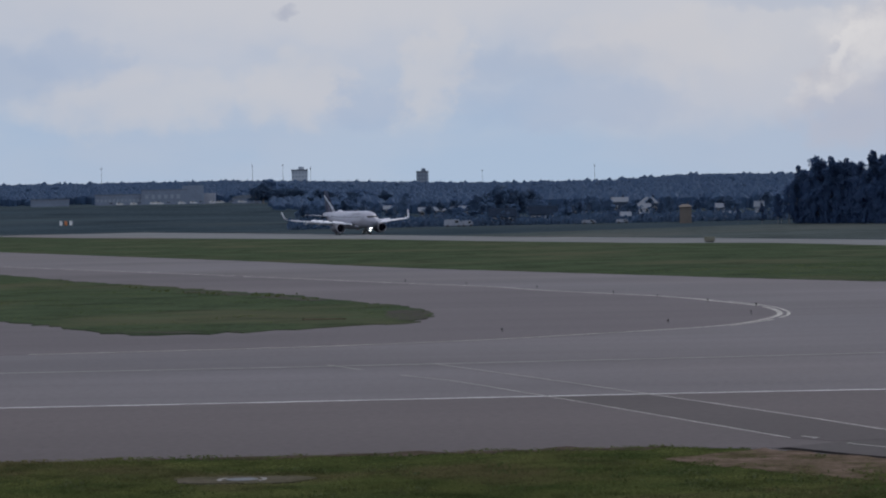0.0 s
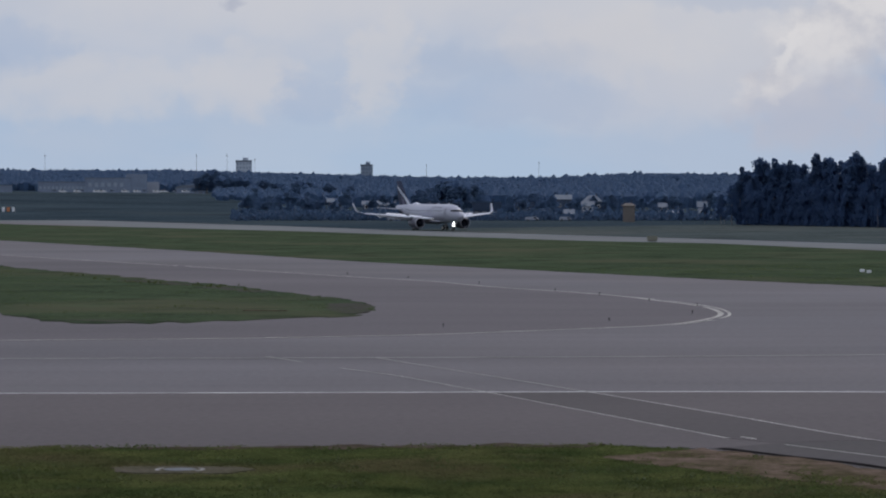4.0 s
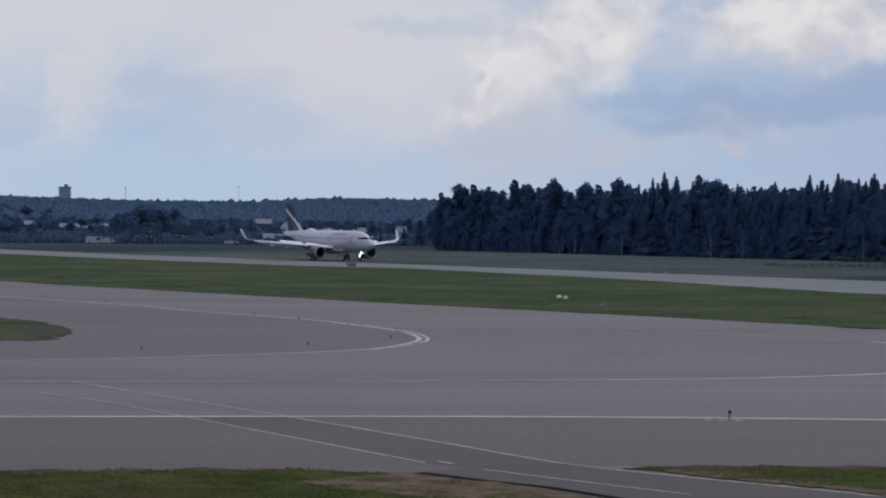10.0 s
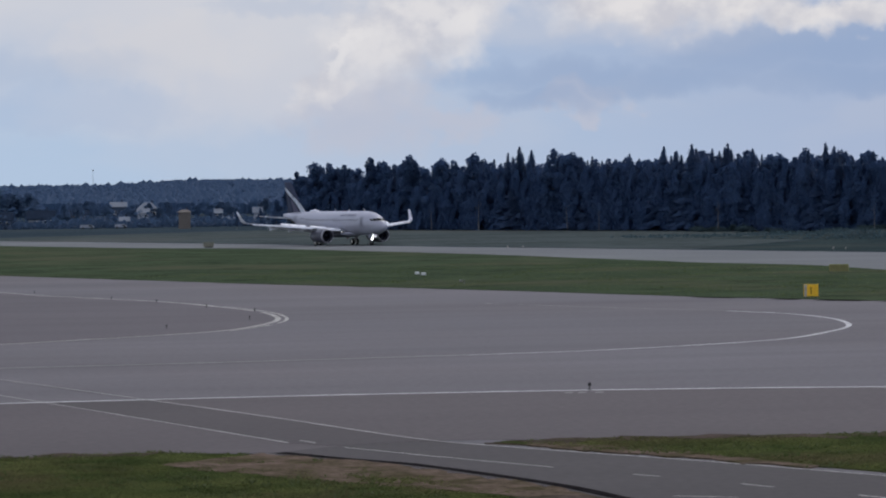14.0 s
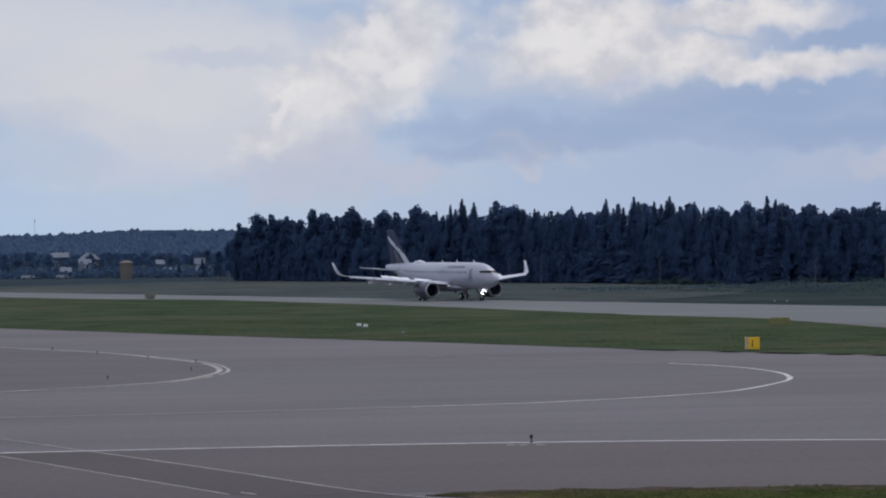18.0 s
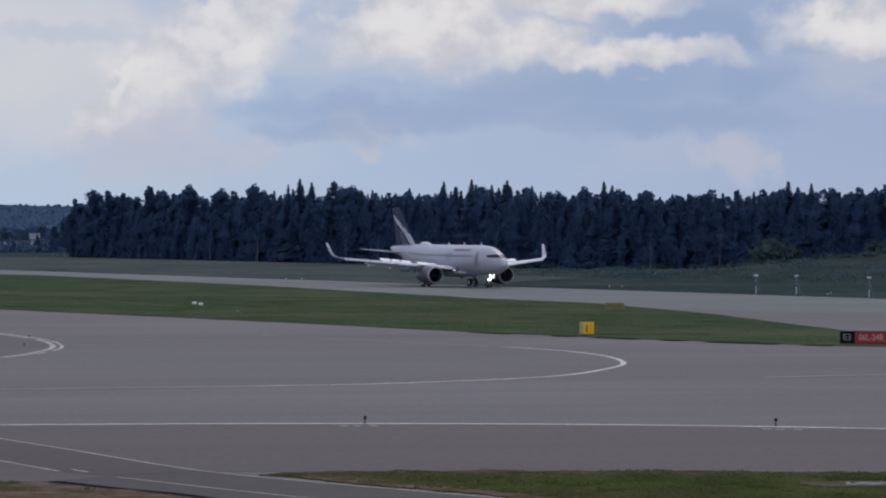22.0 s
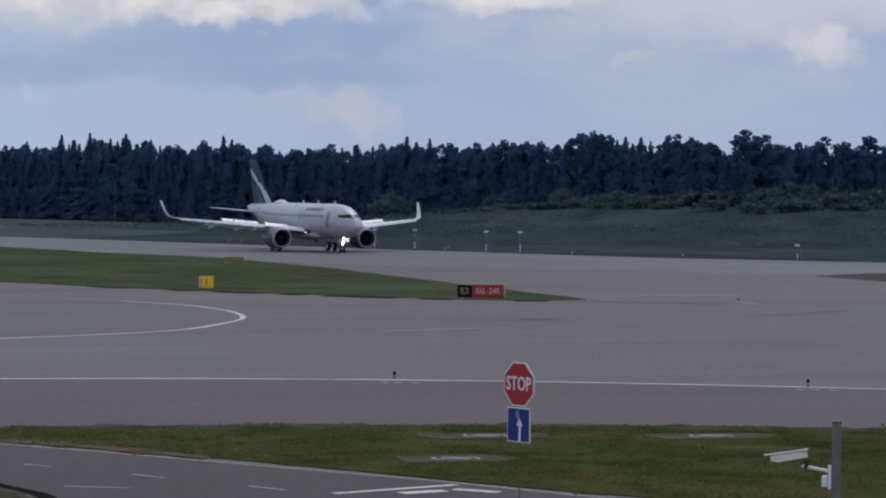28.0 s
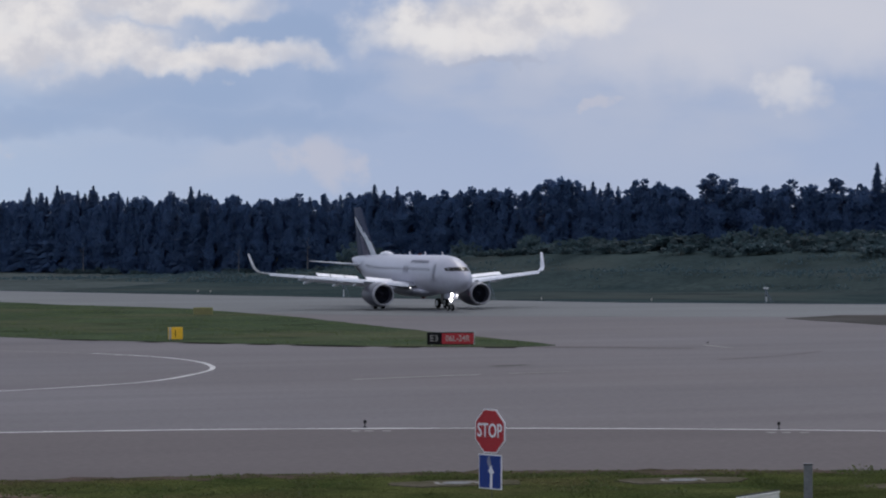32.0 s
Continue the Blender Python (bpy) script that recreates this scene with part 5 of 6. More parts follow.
def octagon(r):
    return [(r * math.cos(radians(22.5 + 45 * i)) / math.cos(radians(22.5)), r * math.sin(radians(22.5 + 45 * i)) / math.cos(radians(22.5))) for i in range(8)]


def build_stop_sign():
    d = 62.0
    x, z = 26.31, 3.8
    sign = thing("stop_sign", pose(x, d, 0.075, 0, 0, -22 - 49), "red octagonal stop sign above a blue arrow plate on a post", "road sign")
    part("post", tube((0, 0.05, 0), (0, 0.05, z + 0.35), 0.014, sides=12), POSTGREEN, sign, "thin dull green post")
    plate = part("octagon_plate", polygon_plate([(px, pz + z) for px, pz in octagon(0.502)], 0.02), SIGNWHITE, sign, "white-rimmed octagonal plate")
    part("red_field", polygon_plate([(px, pz + z) for px, pz in octagon(0.472)], 0.006), SIGNRED, plate, "red octagon field", pose(0, -0.009, 0))
    text_part("lettering", "STOP", 0.45, SIGNWHITE, plate, pose(0, -0.013, z, 90) @ Matrix.Diagonal((0.79, 1.0, 1, 1)), "white letters", 0.006)
    low = part("arrow_plate", polygon_plate([(-0.385, z - 1.33), (0.385, z - 1.33), (0.385, z - 0.535), (-0.385, z - 0.535)], 0.02), SIGNWHITE, sign, "white-rimmed rectangular plate")
    part("blue_field", polygon_plate([(-0.36, z - 1.305), (0.36, z - 1.305), (0.36, z - 0.56), (-0.36, z - 0.56)], 0.006), SIGNBLUE, low, "blue field", pose(0, -0.009, 0))
    part("arrow", polygon_plate([(0.0, z - 1.3), (0.08, z - 1.3), (0.085, z - 0.98), (0.15, z - 0.95), (0.04, z - 0.78), (-0.06, z - 0.93), (0.02, z - 0.97)], 0.006), SIGNWHITE, low, "white arrow pointing up", pose(0, -0.014, 0))
    part("worn_arrow", polygon_plate([(-0.1, z - 0.72), (-0.02, z - 0.84), (0.05, z - 0.78), (0.0, z - 0.58), (-0.06, z - 0.58)], 0.004), LETTERING, low, "half worn-off arrow branch", pose(0, -0.013, 0))
    for dz in (0.1, -0.3, -0.7, -1.0):
        part("clamp", box(0, 0.045, z + dz, 0.12, 0.09, 0.04, 0.005), GALVANISED, sign)


def build_camera_pole():
    d = 45.0
    x, top = 25.11, 4.35
    pole = thing("camera_pole", pose(x, d, 0, 0, 0, -28), "grey steel post carrying a security camera", "camera pole")
    part("post", box(0, 0, 0, 0.15, 0.15, top, 0.012), GALVANISED, pole, "square galvanised post")
    part("cap", box(0, 0, top, 0.165, 0.165, 0.03, 0.008), DARKMETAL, pole, "dark post cap")
    plate = part("mounting_plate", box(-0.115, -0.02, top - 1.16, 0.06, 0.12, 0.42, 0.01), SIGNWHITE, pole, "pale mounting plate")
    part("junction_box", box(-0.2, -0.02, top - 1.12, 0.1, 0.11, 0.2, 0.02), SIGNWHITE, plate, "small pale junction box")
    part("arm", tube((-0.14, -0.02, top - 0.84), (-0.6, -0.02, top - 0.76), 0.032, 0.028, 10), SIGNWHITE, plate, "pale bracket arm")
    part("joint", tube((-0.52, -0.02, top - 0.8), (-0.52, -0.02, top - 0.64), 0.042, sides=10), DARKMETAL, plate)
    tilt = pose(-0.82, -0.02, top - 0.58, 0, -9, 0)
    cam_body = part("camera_housing", loft([[(-0.33, -0.07, -0.05), (-0.33, 0.07, -0.05), (-0.33, 0.07, 0.03), (-0.33, -0.07, 0.03)], [(-0.2, -0.09, -0.09), (-0.2, 0.09, -0.09), (-0.2, 0.09, 0.05), (-0.2, -0.09, 0.05)],
                                            [(0.32, -0.08, -0.07), (0.32, 0.08, -0.07), (0.32, 0.08, 0.04), (0.32, -0.08, 0.04)]]), HOUSING, pole, "pale camera housing", tilt)
    part("sunshield", loft([[(-0.42, -0.11, 0.06), (-0.42, 0.11, 0.06), (-0.42, 0.1, 0.085), (-0.42, -0.1, 0.085)], [(0.34, -0.11, 0.06), (0.34, 0.11, 0.06), (0.34, 0.1, 0.085), (0.34, -0.1, 0.085)]]), HOUSING, cam_body,
         "pale sunshield")
    part("shield_rim", box(-0.04, 0, 0.086, 0.76, 0.18, 0.012, 0.003), SIGNBLACK, cam_body, "dark strip along the shield's top")
    part("lens", tube((-0.335, 0, -0.01), (-0.345, 0, -0.01), 0.035, sides=14), GLASS, cam_body, "dark lens")


def build_edge_lights():
    spots = [(27.4, 122.9), (44.7, 119.2), (60.3, 110.6), (3.6, 184.6), (14.7, 193.2), (21.4, 204.9), (23.3, 219.5), (20.6, 229.5), (17.7, 243.3), (14.6, 253.3), (8.7, 274.3), (2.2, 290), (-4.0, 306), (101.6, 197.4)]
    first = None
    for i, (x, y) in enumerate(spots):
        m = pose(x, y, 0.04, 0, 0, i * 37) @ Matrix.Scale(0.72 if i > 2 else 1.0, 4)
        if first:
            copy_thing(first, m)
            continue
        first = thing("edge_light", m, "small dark taxiway edge light on a thin stem", "edge light", "taxiway edge lights")
        part("base", tube((0, 0, 0), (0, 0, 0.05), 0.08, 0.07, 12), DARKMETAL, first)
        part("stem", tube((0, 0, 0.04), (0, 0, 0.2), 0.025, sides=8), DARKMETAL, first)
        bm = tube((0, 0, 0.19), (0, 0, 0.29), 0.065, 0.07, 12)
        part("lamp_head", tube((0, 0, 0.29), (0, 0, 0.33), 0.07, 0.03, 12, bm), SIGNBLACK, first, "dark lamp head")


def build_pads():
    """Concrete slabs in the grass, each with a pit cover ringed in white."""
    spots = [(-6.2, 88.4, 1.9), (37.2, 90.5, 2.0), (33.2, 83.1, 1.7), (44.6, 88.5, 2.0), (50.6, 83.5, 1.6)]
    for x, y, w in spots:
        pad = thing("pit_slab", pose(x, y, 0.076, 0, 0, -8), "weathered concrete slab in the grass with a white-ringed pit cover", "concrete slab", "pit slabs")
        rim = [(w * 1.1 * math.copysign(abs(math.cos(a)) ** 0.8, math.cos(a)) * (1 + 0.08 * math.sin(5 * a + x)), 1.15 * math.copysign(abs(math.sin(a)) ** 0.8, math.sin(a)) + 0.12 * math.sin(a * 3)) for a in (2 * math.pi * i / 28 for i in range(28))]
        part("slab", slab(rim, 0.035, 0.04, 0.03, 0.3, int(x * 10)), CONCRETE, pad, "rough-edged concrete")
        part("cover", tube((0, 0, 0.03), (0, 0, 0.045), 0.5, 0.48, 24), DARKMETAL, pad, "dark round cover")
        ring = bmesh.new()
        rows = []
        for i in range(40):
            a = 2 * math.pi * i / 40
            rows.append([ring.verts.new((r * math.cos(a), r * math.sin(a), z)) for r, z in ((0.62, 0.03), (0.64, 0.045), (0.75, 0.045), (0.77, 0.03))])
        for i in range(40):
            p, q = rows[i], rows[(i + 1) % 40]
            if abs(math.cos(2 * math.pi * i / 40)) < 0.72:
                continue
            for j in range(3):
                ring.faces.new((p[j], p[j + 1], q[j + 1], q[j]))
        bmesh.ops.recalc_face_normals(ring, faces=ring.faces)
        part("ring", ring, OLDPAINT, pad, "chipped white-painted ring")


def build_taxi_signs():
    def board(name, x, y, turn, w, h, mat, label, category, foot=0.12, group=""):
        s = thing(name, pose(x, y, 0.07, 0, 0, turn), label, category, group)
        part("box", box(0, 0, foot, w, 0.22, h, 0.02), SIGNBLACK if mat is SIGNRED else mat, s, "sign box")
        for i in (-0.4, 0.4):
            part("foot", box(w * i, 0, -0.02, 0.08, 0.08, foot + 0.04, 0.01), GALVANISED, s)
        return s
    # boxes seen edge-on from the field side
    s = board("yellow_sign", 67.6, 222.8, -17, 1.15, 0.95, SIGNYELLOW, "yellow boxed taxiway sign standing in the grass", "taxiway sign", group="yellow signs")
    part("face", box(0, -0.116, 0.2, 1.02, 0.014, 0.8, 0.004), SIGNYELLOW, s, "brighter yellow face")
    part("bar", box(0, -0.128, 0.3, 0.07, 0.01, 0.55, 0.002), SIGNBLACK, s, "black bar of unreadable writing")
    part("side_panel", box(-0.42, -0.13, 0.12, 0.2, 0.012, 0.94, 0.003), CREAMPAINT, s, "paler edge panel")
    s = board("yellow_sign", 91.6, 292, -17, 2.0, 0.72, FADEDYELLOW, "low faded yellow sign lying back in the grass", "taxiway sign", group="yellow signs")
    part("face", box(0, -0.116, 0.2, 1.8, 0.014, 0.54, 0.004), OLIVE, s, "faded greenish face")
    s = board("holding_sign", 82.8, 202.6, -22, 3.5, 0.92, SIGNRED, "black and red holding position sign at the grass tip", "taxiway sign")
    part("black_face", box(-1.22, -0.116, 0.18, 0.98, 0.014, 0.8, 0.004), SIGNBLACK, s, "black location panel")
    red = part("red_face", box(0.53, -0.116, 0.18, 2.36, 0.014, 0.8, 0.004), SIGNRED, s, "red runway panel")
    part("end_plate", box(1.745, 0, 0.12, 0.03, 0.3, 0.96, 0.004), SIGNWHITE, s, "pale end plate")
    part("top_rim", box(0, -0.1, 1.035, 3.5, 0.05, 0.03, 0.004), GALVANISED, s)
    text_part("lettering", "E3", 0.66, OLDPAINT, s, pose(-1.22, -0.126, 0.58, 90), "pale letters on black", 0.008)
    text_part("lettering", "06L-24R", 0.62, ROADPAINT, red, pose(0.53, -0.126, 0.58, 90) @ Matrix.Diagonal((0.86, 1, 1, 1)), "pale letters on red", 0.008)
    # pale fittings in the mown strip
    for x, y, n in ((50.1, 306.3, 2), (49.5, 276.5, 1)):
        s = thing("field_marker", pose(x, y, 0.07), "small white field marker in the mown grass", "marker", "field markers")
        part("stake", tube((0, 0, 0), (0, 0, 0.35), 0.04, sides=8), GALVANISED, s)
        for i in range(n):
            part("head", box(-0.3 + 0.7 * i, 0, 0.22 - 0.1 * i, 0.46 if n > 1 else 0.3, 0.3, 0.28 if n > 1 else 0.2, 0.05), SIGNWHITE if n > 1 else OLDPAINT, s, "pale marker head")


def build_masts():
    """Slim frangible masts with a white head, beyond the runway."""
    spots = [(136.1, 371, 2.5), (141.1, 369, 2.5), (144.5, 352, 2.6), (148.0, 349, 2.6), (171.1, 317, 1.7)]
    for x, y, h in spots:
        s = thing("approach_mast", pose(x, y, 0, 0, 0, -20), "slim pale lattice mast with a white lamp head beside the runway", "mast", "runway masts")
        for dx, dy in ((-0.12, 0), (0.12, 0), (0, 0.2)):
            part("leg", tube((dx, dy, 0), (dx * 0.5, dy * 0.5, h), 0.034, 0.028, 6), HAZEPALE, s)
        n = 6
        for i in range(n):
            z0, z1 = h * i / n, h * (i + 1) / n
            side = 0.12 if i % 2 else -0.12
            part("brace", tube((side, 0, z0), (-side * 0.9, 0, z1), 0.022, sides=5), HAZEWHITE, s)
        for end in ((0.85, 0.3, 0), (0.5, -0.3, 0), (0.65, 0.0, h * 0.25)):
            part("stay", tube(end, (0.05, 0.05, h * 0.85), 0.028, sides=5), HAZEPALE, s)
        part("head", box(0, 0, h - 0.06, 0.58, 0.24, 0.24, 0.05), SIGNWHITE, s, "white lamp head")
        part("cable_box", box(0.02, 0.05, h * 0.42, 0.12, 0.12, h * 0.16, 0.03), DARKMETAL, s, "dark cable box")
        part("sleeve", box(0.05, 0.06, 0.1, 0.15, 0.15, h * 0.38, 0.04), SIGNWHITE, s, "pale lower sleeve")
        part("lamp", tube((0, -0.12, h + 0.2), (0, 0.1, h + 0.2), 0.09, sides=10), DARKMETAL, s)
    for x, y in ((142.4, 361), (146, 369), (128.6, 406.5), (127.5, 409), (90.3, 464), (92, 460), (150.5, 338), (160.5, 327)):
        s = thing("runway_light", pose(x, y, 0.03), "low white runway light at the pavement edge", "runway light", "runway lights")
        part("stem", tube((0, 0, 0), (0, 0, 0.22), 0.05, sides=8), GALVANISED, s)
        part("head", tube((0, 0, 0.2), (0, 0, 0.42), 0.12, 0.09, 10), CREAMPAINT, s, "white lamp head")
    for i in range(3):
        s = thing("barrier_board", pose(-146.2 + i * 1.9, 1126, ground_height(-146.2 + i * 1.9, 1126) - 0.03, 0, 0, 8), "orange and white barrier board at the runway side", "barrier", "barrier boards")
        part("board", box(0, 0, 0.25, 1.1, 0.12, 1.7, 0.03), material("barrier_orange", (0.55, 0.2, 0.08), 0.6) if i == 1 else SIGNWHITE, s)
        part("foot", box(0, 0, 0, 1.2, 0.5, 0.28, 0.04), DARKMETAL, s)
    for x, y in ((47.2, 520),):
        s = thing("distance_board", pose(x, y, 0.07, 0, 0, -20), "low olive sign board beside the runway", "sign board", "distance boards")
        part("board", box(0, 0, 0.15, 1.9, 0.2, 0.8, 0.03), DULLBOARD, s, "dull yellow-green board")
        part("foot", box(0, 0, 0, 1.5, 0.1, 0.18, 0.02), DARKMETAL, s)


def build_island_weeds():
    """Taller weeds along the island's crest, and a pale board lying in its grass."""
    rnd = random.Random(12)
    crest = [(-34.3, 314), (-24.3, 279), (-17.7, 271.8), (-12.7, 260.4), (-5.6, 233)]
    spots = []
    for (x0, y0), (x1, y1) in zip(crest, crest[1:]):
        for _ in range(90):
            k = rnd.random()
            x, y = x0 + (x1 - x0) * k - abs(rnd.gauss(0, 0.7)) - 0.3, y0 + (y1 - y0) * k + rnd.gauss(0, 1.5)
            if noise.noise((x * 0.3, y * 0.1, 2)) > 0.05:
                spots.append((x, y, 0.08 + abs(rnd.gauss(0, 0.08))))
    me = bpy.data.meshes.new("weeds")
    v, f = leaf_cards(spots, 0.12, rnd)
    me.from_pydata(v, [], f)
    me.materials.append(CLUMP)
    tagged(new("weeds", me), "taller dark weeds on the grass island", "weeds", kind="stuff")
    board = thing("board", pose(-8.6, 209.5, 0.09, 0, 0, -14), "pale weathered board lying in the island's grass", "board")
    part("plank", box(0, 0, 0, 3.2, 0.35, 0.06, 0.01), SOIL, board, "pale plank")
    part("batten", box(1.2, 0, 0.06, 0.1, 0.34, 0.03, 0.005), BARK, board)


build_island_weeds()
build_stop_sign()
build_camera_pole()
build_edge_lights()
build_pads()
build_taxi_signs()
build_masts()

# ---- village, wooded ridge and far buildings ----
def house(az, r, w, d, h, roof, wall, roofing, label, windows=3, base=None, hip=False):
    """A small house: walls, a pitched roof with eaves, framed windows and a chimney."""
    x, y = bearing(az, r)
    ob = thing("house", pose(x, y, (ground_height(x, y) if base is None else base) - 0.2, 0, 0, -az), label, "house", "village houses")
    part("wall", box(0, 0, 0, w, d, h, 0.03), wall, ob)
    e, top = 0.5, h + roof
    if hip:
        ring = [(-w / 2 - e, -d / 2 - e), (w / 2 + e, -d / 2 - e), (w / 2 + e, d / 2 + e), (-w / 2 - e, d / 2 + e)]
        bm = loft([[(px, py, h) for px, py in ring], [(px * 0.35, py * 0.1, top) for px, py in ring]])
    else:
        bm = loft([[(-w / 2 - e, -d / 2 - e, h - 0.1), (-w / 2 - e, 0, top), (-w / 2 - e, d / 2 + e, h - 0.1)], [(w / 2 + e, -d / 2 - e, h - 0.1), (w / 2 + e, 0, top), (w / 2 + e, d / 2 + e, h - 0.1)]])
    rf = part("roof", bm, roofing, ob)
    part("chimney", box(w * 0.22, d * 0.1, h + roof * 0.4, 0.7, 0.7, roof * 0.6 + 0.9, 0.03), HAZEGREY, rf)
    for i in range(windows):
        px = -w / 2 + w * (i + 0.5) / windows
        win = part("window", box(px, -d / 2 - 0.03, h * 0.4, 1.3, 0.1, 1.4, 0.02), SIGNWHITE, ob, "white window frame")
        part("pane", box(px, -d / 2 - 0.09, h * 0.4 + 0.12, 1.06, 0.03, 1.16, 0.01), GLASS, win)
    return ob


def block(name, az, r, w, d, h, base, wall, label, floors, bays, category="building"):
    """A tall block with rows of windows and a roof house."""
    x, y = bearing(az, r)
    ob = thing(name, pose(x, y, base, 0, 0, -az), label, category)
    part("wall", box(0, 0, 0, w, d, h, 0.05), wall, ob)
    part("parapet", box(0, 0, h, w + 0.6, d + 0.6, h * 0.04 + 0.4, 0.05), HAZEPALE, ob)
    part("roof_house", box(w * 0.1, 0, h + 0.5, w * 0.35, d * 0.5, h * 0.08 + 1.2, 0.05), wall, ob)
    for f in range(floors):
        for b in range(bays):
            part("window", box(-w / 2 + w * (b + 0.5) / bays, -d / 2 - 0.02, h * (f + 0.35) / floors, w / bays * 0.5, 0.12, h / floors * 0.5, 0.02), HAZEPANE, ob)
    return ob


def build_village():
    rnd = random.Random(40)
    house(1.17, 955, 8.2, 7, 3.2, 2.6, HAZEGREY, HAZEDARKROOF, "grey village house with a dark pitched roof among trees", 3)
    house(1.97, 985, 9.0, 7, 3.4, 2.8, HAZEGREY, HAZEDARKROOF, "long grey village house behind dark trees", 4)
    house(0.5, 1300, 15, 8, 3.0, 1.6, HAZEGREY, HAZEPALE, "long shed with a pale metal roof", 5)
    house(3.46, 1250, 6.4, 7, 5.4, 2.0, HAZEGREY, HAZEPALE, "two-storey house with a pale sheet roof", 2)
    house(4.02, 1230, 8.0, 8, 4.6, 2.6, HAZEGREY, HAZEPALE, "house with a broad pale roof on the rise", 3, hip=True)
    house(3.93, 1190, 4.6, 6, 3.2, 1.8, HAZEWHITE, HAZEPALE, "small pale house below a larger roof", 2)
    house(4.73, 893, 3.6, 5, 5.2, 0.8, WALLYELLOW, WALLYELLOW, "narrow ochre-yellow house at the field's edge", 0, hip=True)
    house(3.57, 975, 2.8, 5, 2.2, 1.5, HAZEWHITE, HAZEPALE, "small white gabled cottage in the village", 1)
    house(5.58, 985, 3.4, 5, 2.4, 0.7, HAZEWHITE, HAZEPALE, "small white shed under dark trees", 1)
    house(6.15, 1000, 2.6, 4, 4.4, 1.8, HAZEWHITE, HAZEPALE, "narrow white gabled house by the wood", 1)
    house(5.45, 1120, 5, 5, 3.4, 1.6, HAZEGREY, HAZEPALE, "grey cottage among village trees", 2)
    house(2.7, 1150, 7, 6, 3.0, 2.0, HAZEGREY, HAZEDARKROOF, "dark-roofed cottage among village trees", 2)
    house(-0.2, 1250, 11, 7, 3.0, 1.6, HAZEGREY, HAZEPALE, "low pale-roofed building behind trees", 4)
    house(-1.0, 1300, 6, 6, 3.0, 1.6, HAZEGREY, HAZEPALE, "small pale-roofed building behind trees", 2)
    house(6.9, 1010, 3, 4, 2.6, 1.4, HAZEWHITE, HAZEPALE, "small white hut at the wood's end", 1)
    # vans and cars at the field's edge
    for az, w, h, mat, label in ((0.2, 5.6, 2.3, HAZEWHITE, "white delivery van parked at the field edge"), (0.48, 3.6, 1.9, HAZEWHITE, "white minivan parked beside a van"),
                                 (2.85, 4.4, 1.3, HAZEWHITE, "white car parked by the village houses"), (3.5, 3.8, 1.3, HAZEWHITE, "pale car parked below a cottage")):
        x, y = bearing(az, 935)
        v = thing("van" if h > 1.5 else "car", pose(x, y, 0, 0, 0, -az + 4), label, "vehicle")
        part("body", loft([[(-w / 2, dy, 0.35), (w / 2, dy, 0.35), (w / 2, dy, h * 0.55), (w * 0.32, dy, h), (-w / 2 + 0.15, dy, h)] for dy in (-0.9, 0.9)]), mat, v)
        part("window", box(w * 0.2, -0.91, h * 0.55, w * 0.2, 0.04, h * 0.3, 0.02), GLASS, v)
        for dx in (-0.32, 0.32):
            for dy in (-0.8, 0.8):
                part("wheel", tube((w * dx, dy - 0.1, 0.34), (w * dx, dy + 0.1, 0.34), 0.34, sides=14), RUBBER, v)
    # the long pale works on the rise
    x, y = bearing(-5.6, 1700)
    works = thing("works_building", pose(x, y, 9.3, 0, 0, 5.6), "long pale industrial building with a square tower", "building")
    part("wall", box(-15.5, 0, -0.5, 36, 16, 6.5, 0.05), HAZEWALL, works, "pale low wing")
    part("hall", box(6, -1, -0.5, 26, 18, 8.8, 0.05), HAZEWALL, works, "higher hall")
    part("tower", box(22.5, -2, -0.5, 12, 14, 11.3, 0.05), HAZEWALL, works, "square tower block")
    part("annex", box(31.5, 0, -0.5, 8, 12, 6.8, 0.05), HAZEWHITE, works, "bright annex")
    part("roof", box(-15.5, 0, 6.0, 36.6, 16.6, 0.5, 0.05), HAZEPALE, works)
    part("hall_roof", box(6, -1, 8.3, 26.4, 18.4, 0.45, 0.05), HAZEPALE, works)
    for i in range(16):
        part("window", box(-32 + i * 2.3, -8.05, 2.2, 1.3, 0.15, 1.5, 0.02), HAZEPANE, works)
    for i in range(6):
        part("window", box(-4 + i * 3.6, -10.1, 3.6, 1.8, 0.15, 2.2, 0.02), HAZEPANE, works)
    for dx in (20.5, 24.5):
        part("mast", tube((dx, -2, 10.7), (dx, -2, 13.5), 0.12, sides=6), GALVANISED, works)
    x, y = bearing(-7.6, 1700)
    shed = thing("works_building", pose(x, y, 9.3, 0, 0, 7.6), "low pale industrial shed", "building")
    part("wall", box(0, 0, -0.5, 22, 12, 4.6, 0.05), HAZEWALL, shed)
    part("roof", box(0, 0, 4.1, 22.6, 12.6, 0.5, 0.05), HAZEPALE, shed)
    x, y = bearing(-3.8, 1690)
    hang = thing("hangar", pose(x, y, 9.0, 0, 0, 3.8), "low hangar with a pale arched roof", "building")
    part("wall", box(0, 0, -0.5, 17, 14, 3.6, 0.05), HAZEWALL, hang)
    arch = [[(8.8 * math.cos(math.pi * i / 12), dy, 3.1 + 1.9 * math.sin(math.pi * i / 12)) for i in range(13)] for dy in (-7.3, 7.3)]
    part("roof", loft(arch), HAZEPALE, hang)
    for i in range(14):
        az = -6.4 + i * 0.19 + rnd.uniform(-0.05, 0.05)
        x, y = bearing(az, 1660)
        w = rnd.uniform(4, 5)
        c = thing("car", pose(x, y, ground_height(x, y), 0, 0, -az), "pale car parked before the works", "vehicle", "parked cars")
